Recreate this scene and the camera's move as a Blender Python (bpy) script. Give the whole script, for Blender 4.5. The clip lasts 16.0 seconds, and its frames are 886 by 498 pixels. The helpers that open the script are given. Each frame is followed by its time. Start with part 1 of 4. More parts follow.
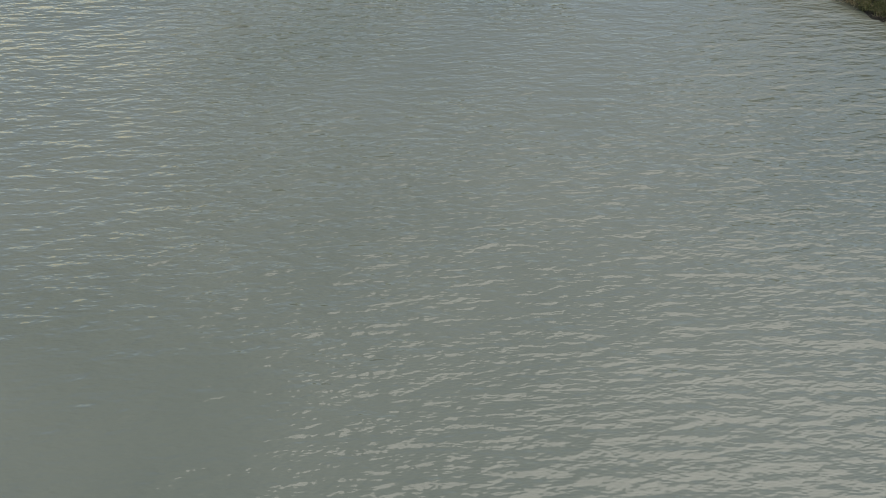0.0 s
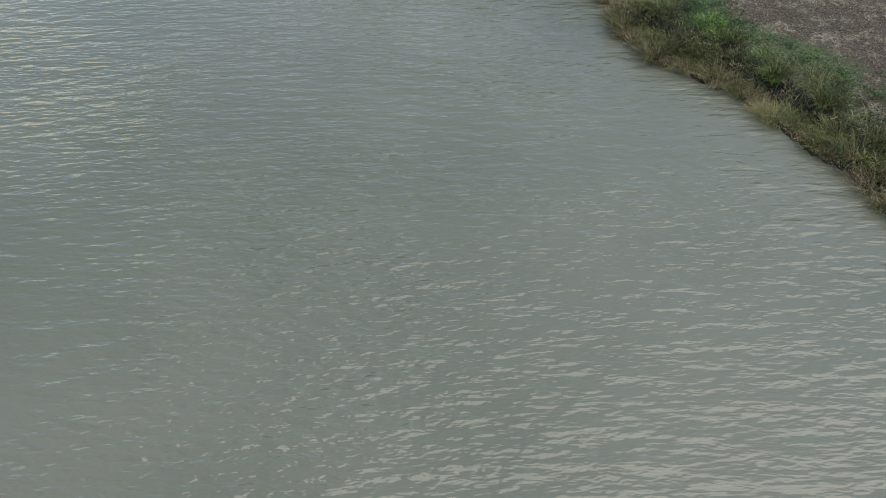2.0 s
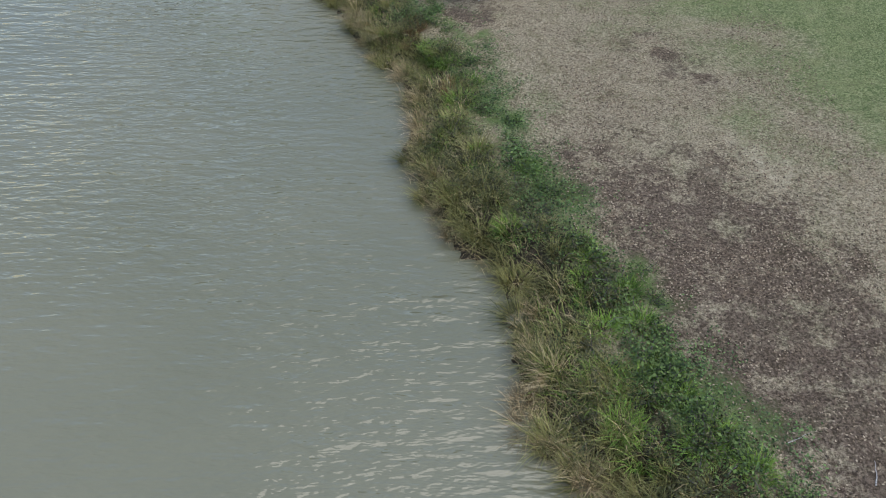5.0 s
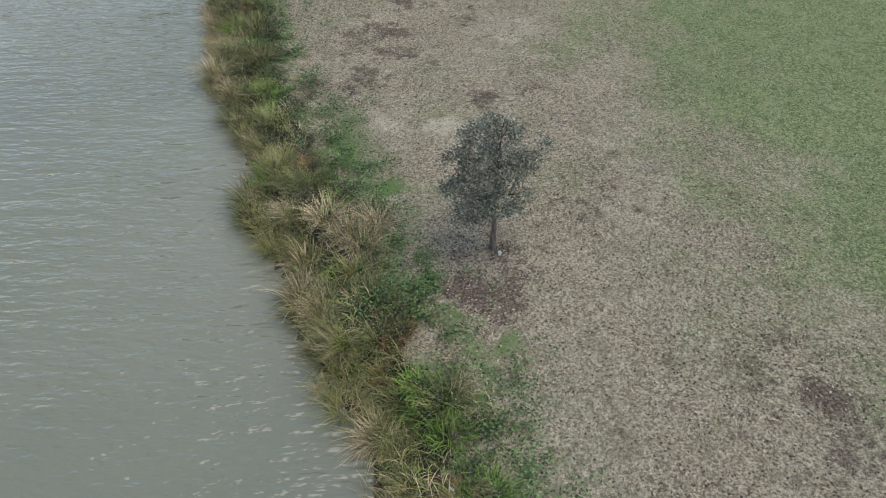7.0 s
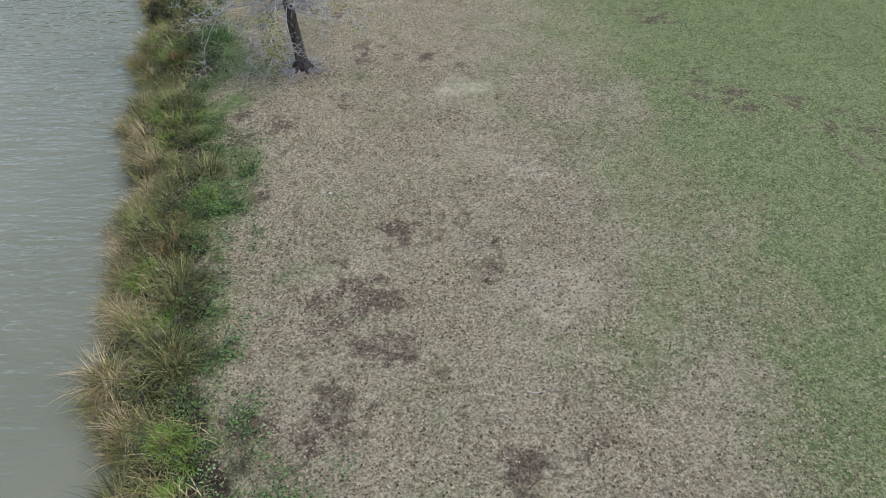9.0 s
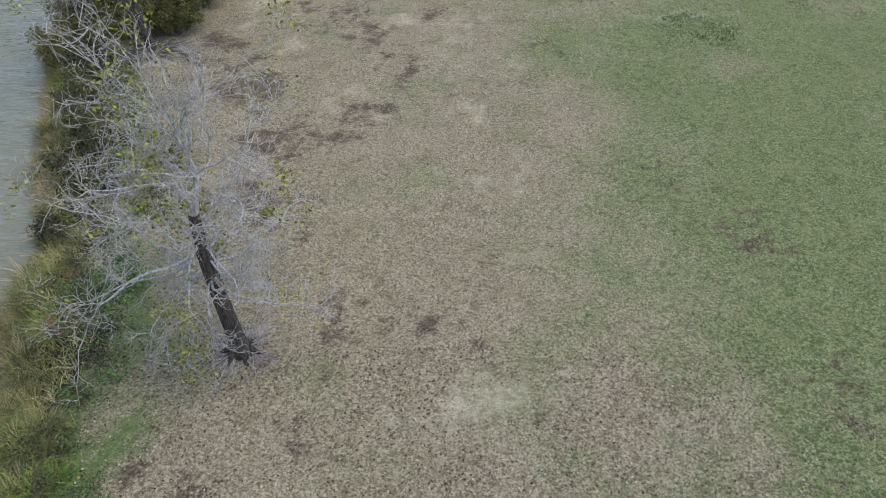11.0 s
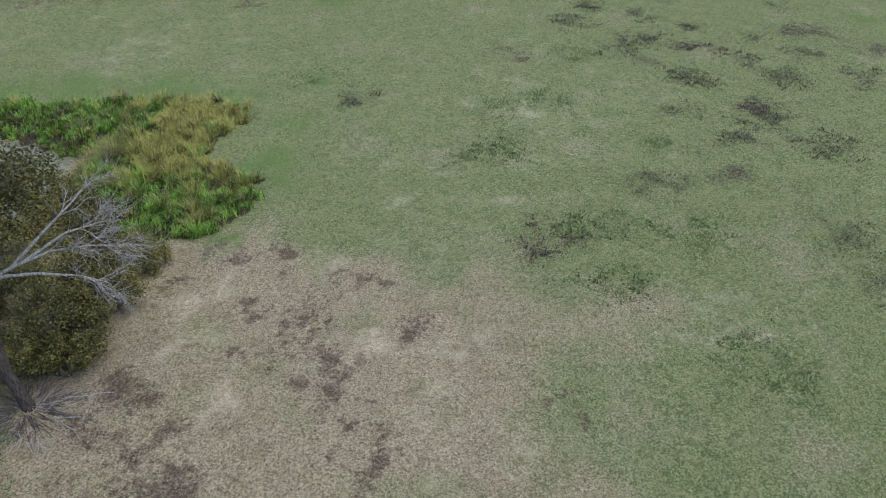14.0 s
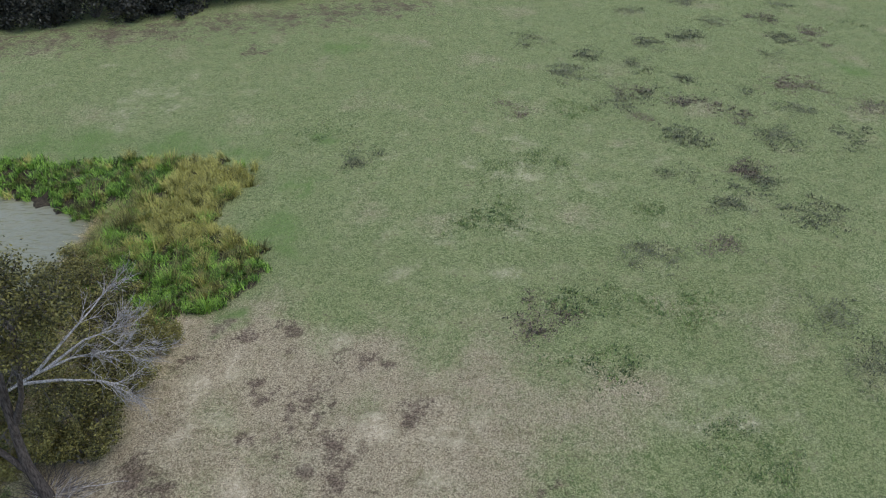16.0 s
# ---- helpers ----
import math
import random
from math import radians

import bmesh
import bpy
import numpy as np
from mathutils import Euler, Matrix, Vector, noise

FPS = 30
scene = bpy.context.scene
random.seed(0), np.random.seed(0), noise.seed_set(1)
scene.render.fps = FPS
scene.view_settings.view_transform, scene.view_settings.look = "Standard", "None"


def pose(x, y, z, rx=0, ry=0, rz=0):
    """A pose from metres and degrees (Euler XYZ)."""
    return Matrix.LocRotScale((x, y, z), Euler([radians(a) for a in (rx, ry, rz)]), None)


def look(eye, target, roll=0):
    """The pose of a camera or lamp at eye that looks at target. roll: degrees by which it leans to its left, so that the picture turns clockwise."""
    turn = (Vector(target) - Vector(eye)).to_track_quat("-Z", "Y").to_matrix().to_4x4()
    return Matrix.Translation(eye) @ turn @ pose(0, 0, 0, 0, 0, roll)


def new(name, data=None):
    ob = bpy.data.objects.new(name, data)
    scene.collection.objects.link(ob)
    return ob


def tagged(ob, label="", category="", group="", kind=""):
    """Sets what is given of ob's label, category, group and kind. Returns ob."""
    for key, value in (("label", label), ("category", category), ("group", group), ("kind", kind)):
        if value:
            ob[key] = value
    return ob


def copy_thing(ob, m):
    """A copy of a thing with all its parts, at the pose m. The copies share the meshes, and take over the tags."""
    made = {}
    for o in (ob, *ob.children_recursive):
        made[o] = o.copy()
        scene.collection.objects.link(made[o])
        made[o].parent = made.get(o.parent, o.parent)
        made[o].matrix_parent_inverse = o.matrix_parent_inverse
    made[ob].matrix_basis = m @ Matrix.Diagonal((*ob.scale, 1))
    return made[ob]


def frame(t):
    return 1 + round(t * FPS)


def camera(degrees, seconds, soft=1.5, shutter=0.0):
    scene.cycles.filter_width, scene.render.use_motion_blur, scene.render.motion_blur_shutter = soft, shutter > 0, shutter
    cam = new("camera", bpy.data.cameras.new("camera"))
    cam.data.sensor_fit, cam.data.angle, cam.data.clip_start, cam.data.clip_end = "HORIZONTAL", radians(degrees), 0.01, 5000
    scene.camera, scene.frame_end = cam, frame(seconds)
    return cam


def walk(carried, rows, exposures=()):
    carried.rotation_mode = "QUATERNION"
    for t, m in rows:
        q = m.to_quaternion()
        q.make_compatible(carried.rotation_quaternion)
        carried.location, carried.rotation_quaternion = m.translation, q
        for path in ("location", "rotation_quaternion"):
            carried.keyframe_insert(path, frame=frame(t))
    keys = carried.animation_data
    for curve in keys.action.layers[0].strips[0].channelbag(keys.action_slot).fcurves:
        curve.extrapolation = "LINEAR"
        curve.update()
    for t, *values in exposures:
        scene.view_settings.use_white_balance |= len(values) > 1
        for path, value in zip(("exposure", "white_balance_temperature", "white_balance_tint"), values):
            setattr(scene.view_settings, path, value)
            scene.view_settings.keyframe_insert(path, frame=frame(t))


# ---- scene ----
cam = camera(60.04, 16.0, soft=1.0)
PATH = [
    (0.0, pose(-2.408, -2.603, 9.999, 45.351, -0.133, -2.379)),
    (0.5, pose(-2.063, 0.847, 9.995, 45.749, 0.077, -2.158)),
    (1.0, pose(-1.718, 4.296, 9.992, 46.147, 0.324, -1.937)),
    (1.5, pose(-1.411, 7.751, 9.989, 46.569, 0.617, -1.690)),
    (2.0, pose(-1.143, 11.212, 9.994, 47.012, 0.877, -1.409)),
    (2.5, pose(-0.878, 14.575, 9.978, 47.278, 0.903, -1.116)),
    (3.0, pose(-0.680, 17.791, 9.949, 47.546, 0.749, -0.934)),
    (3.5, pose(-0.528, 20.981, 9.948, 47.690, 0.283, -0.675)),
    (4.0, pose(-0.377, 24.051, 10.018, 47.975, -0.329, -0.419)),
    (4.2, pose(-0.318, 25.262, 10.058, 48.128, -0.532, -0.303)),
    (4.5, pose(-0.238, 27.073, 10.080, 48.316, -0.634, -0.154)),
    (5.0, pose(-0.130, 30.080, 10.069, 48.529, -0.483, 0.028)),
    (5.5, pose(-0.053, 33.072, 10.056, 48.630, -0.222, 0.133)),
    (6.0, pose(-0.008, 36.051, 10.047, 48.635, -0.004, 0.165)),
    (6.3, pose(0.004, 37.831, 10.027, 48.601, 0.064, 0.152)),
    (6.5, pose(0.006, 39.015, 10.001, 48.564, 0.072, 0.131)),
    (7.0, pose(0.000, 42.000, 10.000, 48.511, 0.060, 0.133)),
    (7.5, pose(-0.006, 44.898, 10.183, 48.532, 0.067, 0.134)),
    (8.0, pose(-0.043, 47.363, 10.410, 48.575, 0.092, 0.224)),
    (8.2, pose(-0.066, 48.244, 10.469, 48.626, 0.093, 0.239)),
    (8.5, pose(-0.121, 49.662, 10.478, 48.763, 0.062, 0.273)),
    (9.0, pose(-0.249, 52.211, 10.365, 49.112, -0.043, 0.358)),
    (9.5, pose(-0.378, 54.849, 10.227, 49.540, -0.171, 0.463)),
    (10.0, pose(-0.464, 57.429, 10.163, 49.976, -0.263, 0.573)),
    (10.3, pose(-0.474, 58.881, 10.198, 50.206, -0.251, 0.635)),
    (10.5, pose(-0.459, 59.791, 10.260, 50.338, -0.192, 0.674)),
    (11.0, pose(-0.391, 62.042, 10.571, 50.846, 0.134, 0.755)),
    (11.5, pose(-0.316, 64.272, 10.896, 51.769, 0.395, 0.813)),
    (12.0, pose(-0.244, 66.395, 11.205, 52.911, 0.443, 0.760)),
    (12.5, pose(-0.189, 68.462, 11.663, 54.025, 0.269, 0.799)),
    (13.0, pose(-0.152, 70.355, 12.276, 54.578, 0.106, 0.852)),
    (13.5, pose(-0.129, 71.730, 12.912, 54.563, -0.016, 0.938)),
    (14.0, pose(-0.103, 72.605, 13.562, 54.542, -0.109, 0.995)),
    (14.5, pose(-0.090, 72.956, 14.211, 54.540, -0.187, 1.056)),
    (15.0, pose(-0.061, 72.986, 14.959, 54.513, -0.165, 1.126)),
    (15.5, pose(-0.083, 73.016, 15.646, 54.465, -0.146, 1.142)),
    (16.0, pose(-0.078, 73.290, 16.161, 54.394, -0.308, 1.247)),
]
walk(cam, PATH, exposures=[(0.0, -0.2, 6950, 10), (4.0, -0.03, 7000, 11), (6.5, 0.17, 7050, 12), (11.0, 0.2, 7050, 12), (16.0, 0.14, 7050, 11)])

# ---- world and sun: a bright overcast sky ----
world = bpy.data.worlds.new("overcast_sky")
scene.world = world
world.use_nodes = True
wn = world.node_tree
sky = wn.nodes.new("ShaderNodeTexSky")
sky.sky_type = "NISHITA"
sky.sun_disc = False
sky.sun_elevation, sky.sun_rotation = radians(68), radians(104)
sky.air_density, sky.dust_density, sky.ozone_density = 1.0, 0.2, 1.5
wn.nodes["Background"].inputs["Strength"].default_value = 0.225
wn.links.new(sky.outputs[0], wn.nodes["Background"].inputs["Color"])
sun_data = bpy.data.lights.new("sun", "SUN")
sun_data.energy, sun_data.angle, sun_data.color = 1.85, radians(62), (1.0, 0.955, 0.90)
sun = new("sun", sun_data)
sun.matrix_world = look((24, -6, 60), (0, 0, 0))


# ---- materials ----
class Nodes:
    """Short-hand for a node tree of one material."""

    def __init__(self, name, rough=0.85, spec=0.3):
        self.m = bpy.data.materials.new(name)
        self.m.use_nodes = True
        self.t = self.m.node_tree
        self.b = self.t.nodes["Principled BSDF"]
        self.b.inputs["Roughness"].default_value = rough
        self.b.inputs["Specular IOR Level"].default_value = spec
        self.coord = self.t.nodes.new("ShaderNodeTexCoord").outputs["Object"]

    def put(self, socket, value):
        if isinstance(value, bpy.types.NodeSocket):
            self.t.links.new(value, socket)
        elif isinstance(value, tuple):
            socket.default_value = (*value, 1.0)[:4]
        else:
            socket.default_value = value

    def noise(self, scale, detail=4.0, rough=0.6, stretch=(1, 1, 1)):
        n = self.t.nodes.new("ShaderNodeTexNoise")
        n.inputs["Scale"].default_value, n.inputs["Detail"].default_value, n.inputs["Roughness"].default_value = scale, detail, rough
        if stretch == (1, 1, 1):
            self.t.links.new(self.coord, n.inputs["Vector"])
        else:
            k = self.t.nodes.new("ShaderNodeMapping")
            k.inputs["Scale"].default_value = stretch
            self.t.links.new(self.coord, k.inputs["Vector"])
            self.t.links.new(k.outputs[0], n.inputs["Vector"])
        return n.outputs["Fac"]

    def attr(self, name):
        a = self.t.nodes.new("ShaderNodeAttribute")
        a.attribute_name = name
        return a.outputs["Fac"]

    def span(self, value, lo, hi, a=0.0, b=1.0):
        r = self.t.nodes.new("ShaderNodeMapRange")
        r.interpolation_type = "SMOOTHSTEP"
        for k, v in zip(("Value", "From Min", "From Max", "To Min", "To Max"), (value, lo, hi, a, b)):
            self.put(r.inputs[k], v)
        return r.outputs[0]

    def math(self, op, a, b):
        n = self.t.nodes.new("ShaderNodeMath")
        n.operation = op
        self.put(n.inputs[0], a), self.put(n.inputs[1], b)
        return n.outputs[0]

    def mix(self, fac, a, b, blend="MIX"):
        n = self.t.nodes.new("ShaderNodeMix")
        n.data_type, n.blend_type = "RGBA", blend
        self.put(n.inputs[0], fac), self.put(n.inputs[6], a), self.put(n.inputs[7], b)
        return n.outputs[2]

    def island(self):
        return self.t.nodes.new("ShaderNodeNewGeometry").outputs["Random Per Island"]

    def object_random(self):
        return self.t.nodes.new("ShaderNodeObjectInfo").outputs["Random"]

    def colour(self, c):
        self.put(self.b.inputs["Base Color"], c)
        return self

    def bump(self, height, strength, distance):
        n = self.t.nodes.new("ShaderNodeBump")
        n.inputs["Strength"].default_value, n.inputs["Distance"].default_value = strength, distance
        self.t.links.new(height, n.inputs["Height"])
        self.t.links.new(n.outputs[0], self.b.inputs["Normal"])
        return self


def ground_material():
    n = Nodes("earth_and_turf", 0.95, 0.1)
    big, mid, fine, speck, grit = n.noise(0.35, 5), n.noise(1.3, 6, 0.68), n.noise(7, 4, 0.7), n.noise(19, 5, 0.75), n.noise(60, 2, 0.6)
    blot = n.noise(0.6, 6, 0.62)
    # dry turf: bleached stems and leaf crumbs over dark thatch
    straw = n.mix(n.span(speck, 0.34, 0.66), (0.18, 0.146, 0.09), (0.67, 0.57, 0.385))
    straw = n.mix(n.span(fine, 0.52, 0.66, 0, 0.55), straw, (0.17, 0.135, 0.085))
    straw = n.mix(n.span(mid, 0.5, 0.68, 0, 0.5), straw, (0.24, 0.23, 0.11))
    turf = n.mix(n.span(speck, 0.36, 0.64), (0.085, 0.125, 0.04), (0.40, 0.44, 0.21))
    turf = n.mix(n.span(fine, 0.48, 0.64, 0, 0.7), turf, (0.10, 0.15, 0.05))
    turf = n.mix(n.span(mid, 0.46, 0.66, 0, 0.35), turf, (0.38, 0.39, 0.19))
    green = n.math("ADD", n.attr("green"), n.math("MULTIPLY", n.math("SUBTRACT", blot, 0.44), 1.4))
    green = n.math("ADD", green, n.math("MULTIPLY", n.math("SUBTRACT", big, 0.5), 1.0))
    green = n.math("ADD", green, n.math("MULTIPLY", n.math("SUBTRACT", fine, 0.5), 0.8))
    c = n.mix(n.span(green, 0.05, 0.95), straw, turf)
    soil = n.mix(n.span(speck, 0.38, 0.64), (0.050, 0.034, 0.025), (0.235, 0.165, 0.125))
    dirt = n.math("ADD", n.math("MULTIPLY", n.attr("dirt"), 1.25), n.math("MULTIPLY", n.math("SUBTRACT", mid, 0.555), 3.4))
    dirt = n.math("ADD", dirt, n.math("MULTIPLY", n.math("SUBTRACT", fine, 0.5), 2.2))
    c = n.mix(n.span(dirt, 0.15, 0.95, 0, 0.85), c, soil)
    pale = n.math("ADD", n.math("MULTIPLY", n.attr("pale"), 1.0), n.math("MULTIPLY", n.math("SUBTRACT", blot, 0.55), 2.6))
    c = n.mix(n.span(pale, 0.1, 1.2, 0, 0.85), c, n.mix(n.span(fine, 0.4, 0.6), (0.76, 0.66, 0.47), (0.56, 0.47, 0.32)))
    lush = n.math("ADD", n.attr("lush"), n.math("MULTIPLY", n.math("SUBTRACT", mid, 0.5), 1.2))
    c = n.mix(n.span(lush, 0.1, 1.2, 0, 0.85), c, n.mix(n.span(speck, 0.4, 0.6), (0.22, 0.34, 0.10), (0.08, 0.15, 0.04)))
    # waterline mud, and shade painted dark under bank plants and reeds
    c = n.mix(n.span(n.attr("wet_shade"), 0.2, 0.8), c, n.mix(n.span(fine, 0.4, 0.6), (0.085, 0.068, 0.048), (0.04, 0.034, 0.024)))
    c = n.mix(n.span(grit, 0.50, 0.64, 0.0, 0.5), c, (0.07, 0.056, 0.038))
    n.colour(c)
    return n.bump(n.math("ADD", fine, speck), 1.0, 0.06).m


def turf_blade_material():
    n = Nodes("short_turf_blades", 0.8, 0.2)
    r, mid = n.island(), n.noise(0.9, 7, 0.7)
    dry = n.mix(r, (0.20, 0.155, 0.09), (0.56, 0.46, 0.31))
    live = n.mix(r, (0.10, 0.14, 0.04), (0.36, 0.39, 0.17))
    green = n.math("ADD", n.attr("green"), n.math("MULTIPLY", n.math("SUBTRACT", mid, 0.5), 1.5))
    c = n.mix(n.span(green, 0.1, 0.9), dry, live)
    c = n.mix(n.span(n.attr("lush"), 0.1, 1.2, 0, 0.7), c, n.mix(r, (0.08, 0.13, 0.035), (0.28, 0.38, 0.13)))
    dirt = n.span(n.attr("dirt"), 0.25, 0.9)
    c = n.mix(dirt, c, n.mix(r, (0.07, 0.05, 0.038), (0.23, 0.18, 0.135)))
    return n.colour(c).m


def water_material():
    n = Nodes("murky_pond_water", 0.05, 0.5)
    n.b.inputs["IOR"].default_value = 1.6
    cloud = n.noise(0.06, 3)
    n.colour(n.mix(n.span(cloud, 0.3, 0.7), (0.182, 0.182, 0.114), (0.245, 0.234, 0.150)))
    ripple = n.noise(1.0, 2, 0.5, (0.9, 3.0, 1))
    chop = n.noise(1.0, 2, 0.55, (2.6, 6.4, 1))
    patch = n.span(n.noise(0.10, 3), 0.35, 0.65, 0.45, 1.0)
    h = n.math("MULTIPLY", n.math("ADD", ripple, n.math("MULTIPLY", chop, 0.55)), patch)
    return n.bump(h, 1.0, 0.125).m


def plant_material(name, dark, light, rough=0.6, spec=0.3):
    n = Nodes(name, rough, spec)
    r = n.object_random()
    c = n.mix(n.span(n.island(), 0.1, 0.95), tuple(v * 0.55 for v in dark), tuple(min(1, v * 1.12) for v in light))
    c = n.mix(n.span(n.noise(1.7, 3), 0.42, 0.66, 0, 0.5), c, tuple(v * 0.6 for v in dark))
    c = n.mix(n.span(r, 0.4, 1, 0, 0.45), c, tuple(min(1, v * 1.2) for v in light))
    c = n.mix(n.span(r, 0.25, 0, 0, 0.3), c, tuple(v * 0.8 for v in dark))
    return n.colour(c).m


def bark_material(name, dark, light):
    n = Nodes(name, 0.9, 0.15)
    grain = n.noise(9, 5, 0.7, (3, 3, 0.6))
    c = n.mix(n.span(grain, 0.35, 0.65), dark, light)
    c = n.mix(n.span(n.noise(2.5, 3), 0.55, 0.75, 0, 0.6), c, tuple(v * 0.55 for v in dark))
    return n.colour(c).bump(grain, 0.7, 0.03).m


GROUND, TURF, WATER = ground_material(), turf_blade_material(), water_material()
LITTER = Nodes("fallen_leaves", 0.8, 0.2)
LITTER_PICK = LITTER.island()
LITTER = LITTER.colour(LITTER.mix(LITTER.span(LITTER_PICK, 0.55, 1.0), LITTER.mix(LITTER.span(LITTER_PICK, 0.0, 0.55), (0.06, 0.043, 0.03), (0.26, 0.19, 0.125)), (0.52, 0.42, 0.29))).m
STRAW = plant_material("dry_straw_grass", (0.24, 0.175, 0.085), (0.66, 0.52, 0.29))
OLIVE = plant_material("olive_bank_grass", (0.06, 0.075, 0.02), (0.33, 0.31, 0.11))
FRESH = plant_material("fresh_green_grass", (0.075, 0.16, 0.022), (0.27, 0.43, 0.07))
REED = plant_material("ochre_green_reed", (0.11, 0.125, 0.022), (0.45, 0.42, 0.12))
HERB = plant_material("bright_herb_leaf", (0.05, 0.10, 0.028), (0.20, 0.33, 0.10))
MARSH_GREEN = plant_material("vivid_marsh_grass", (0.055, 0.15, 0.02), (0.30, 0.50, 0.08))
WEED_BROWN = plant_material("reddish_field_weed", (0.07, 0.056, 0.038), (0.23, 0.185, 0.12))
WEED_GREEN = plant_material("green_field_weed", (0.05, 0.10, 0.028), (0.18, 0.25, 0.075))
RUST = plant_material("rust_brown_fern", (0.15, 0.075, 0.03), (0.31, 0.17, 0.075))
IVY = plant_material("low_ivy_leaf", (0.04, 0.075, 0.02), (0.15, 0.225, 0.06))
BRAMBLE = plant_material("dark_bramble_leaf", (0.024, 0.028, 0.012), (0.115, 0.115, 0.045))
OAK_LEAF = plant_material("grey_green_oak_leaf", (0.045, 0.046, 0.028), (0.27, 0.27, 0.19), 0.55, 0.3)
OLIVE_LEAF = plant_material("olive_willow_leaf", (0.042, 0.044, 0.012), (0.21, 0.19, 0.055))
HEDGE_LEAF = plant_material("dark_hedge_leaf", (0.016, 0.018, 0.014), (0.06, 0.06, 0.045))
SHOOT_LEAF = plant_material("yellow_green_shoot_leaf", (0.17, 0.18, 0.025), (0.42, 0.42, 0.08))
WEED = plant_material("dull_field_weed", (0.06, 0.072, 0.036), (0.19, 0.20, 0.105))
BARK_DARK = bark_material("dark_furrowed_bark", (0.035, 0.028, 0.024), (0.12, 0.10, 0.09))
BARK_OAK = bark_material("brown_young_bark", (0.09, 0.07, 0.055), (0.19, 0.15, 0.12))
LIMB_GREY = bark_material("weathered_grey_limb", (0.26, 0.25, 0.245), (0.66, 0.63, 0.61))
TWIG_MID = bark_material("silver_grey_twig", (0.16, 0.15, 0.145), (0.46, 0.44, 0.43))
TWIG_PALE = bark_material("bleached_grey_twig", (0.27, 0.25, 0.23), (0.66, 0.61, 0.565))
TWIG_DARK = bark_material("grey_brown_twig", (0.07, 0.06, 0.055), (0.20, 0.18, 0.17))
WHITE = Nodes("weathered_white_plastic", 0.5, 0.4)
WHITE = WHITE.colour(WHITE.mix(WHITE.span(WHITE.noise(20), 0.4, 0.7), (0.62, 0.60, 0.55), (0.4, 0.38, 0.33))).m


# ---- mesh helpers ----
rng = np.random.default_rng(7)


def tri_mesh(name, verts, tris, material, smooth=False, **attributes):
    me = bpy.data.meshes.new(name)
    verts, tris = np.asarray(verts, np.float32), np.asarray(tris, np.int32)
    me.vertices.add(len(verts)), me.loops.add(tris.size), me.polygons.add(len(tris))
    me.vertices.foreach_set("co", verts.ravel())
    me.loops.foreach_set("vertex_index", tris.ravel())
    me.polygons.foreach_set("loop_start", np.arange(0, tris.size, 3, dtype=np.int32))
    if smooth:
        me.polygons.foreach_set("use_smooth", np.ones(len(tris), bool))
    for key, values in attributes.items():
        me.attributes.new(key, "FLOAT", "POINT").data.foreach_set("value", np.asarray(values, np.float32))
    me.update(calc_edges=True)
    me.materials.append(material)
    return me


def part(name, me, parent, label=""):
    ob = new(name, me)
    ob.parent = parent
    return tagged(ob, label)


def empty(name, x, y, z, label, category, group=""):
    ob = new(name)
    ob.location, ob.empty_display_size = (x, y, z), 0.2
    return tagged(ob, label, category, group)


def blades(roots, high, wide, az, lean, segs=2):
    """Bent tapering blades: vertices and triangles."""
    n = len(roots)
    out = np.stack([np.cos(az), np.sin(az), 0 * az], -1)
    side = np.stack([-np.sin(az), np.cos(az), 0 * az], -1)
    rows = []
    for k in range(segs + 1):
        s = k / segs
        p = roots + out * (lean * high * s ** 1.6)[:, None]
        p[:, 2] += high * s * (1 - 0.45 * np.minimum(lean, 1.6) * s)
        w = (wide * (1 - s) ** 0.8 / 2)[:, None]
        rows += [p - side * w, p + side * w] if k < segs else [p]
    v = np.stack(rows, 1)
    m = v.shape[1]
    f = []
    for k in range(segs - 1):
        a = 2 * k
        f += [(a, a + 1, a + 3), (a, a + 3, a + 2)]
    f.append((2 * segs - 2, 2 * segs - 1, 2 * segs))
    tris = (np.arange(n)[:, None, None] * m + np.array(f)[None]).reshape(-1, 3)
    return v.reshape(-1, 3), tris, m


def leaves(at, size, flat=0.3):
    """Small folded leaves turned every way."""
    n = len(at)
    d = rng.normal(size=(n, 3))
    d[:, 2] *= 1 - flat
    d /= np.linalg.norm(d, axis=1)[:, None]
    up = rng.normal(size=(n, 3)) + (0, 0, 2.5 * flat)
    side = np.cross(d, up)
    side /= np.linalg.norm(side, axis=1)[:, None]
    nor = np.cross(side, d)
    L = size * rng.uniform(0.6, 1.3, n)
    L = L[:, None]
    v = np.stack([at, at + d * L * 0.5 + side * L * 0.28 + nor * L * 0.08, at + d * L, at + d * L * 0.5 - side * L * 0.28 + nor * L * 0.08], 1)
    tris = (np.arange(n)[:, None, None] * 4 + np.array([(0, 1, 2), (0, 2, 3)])[None]).reshape(-1, 3)
    return v.reshape(-1, 3), tris


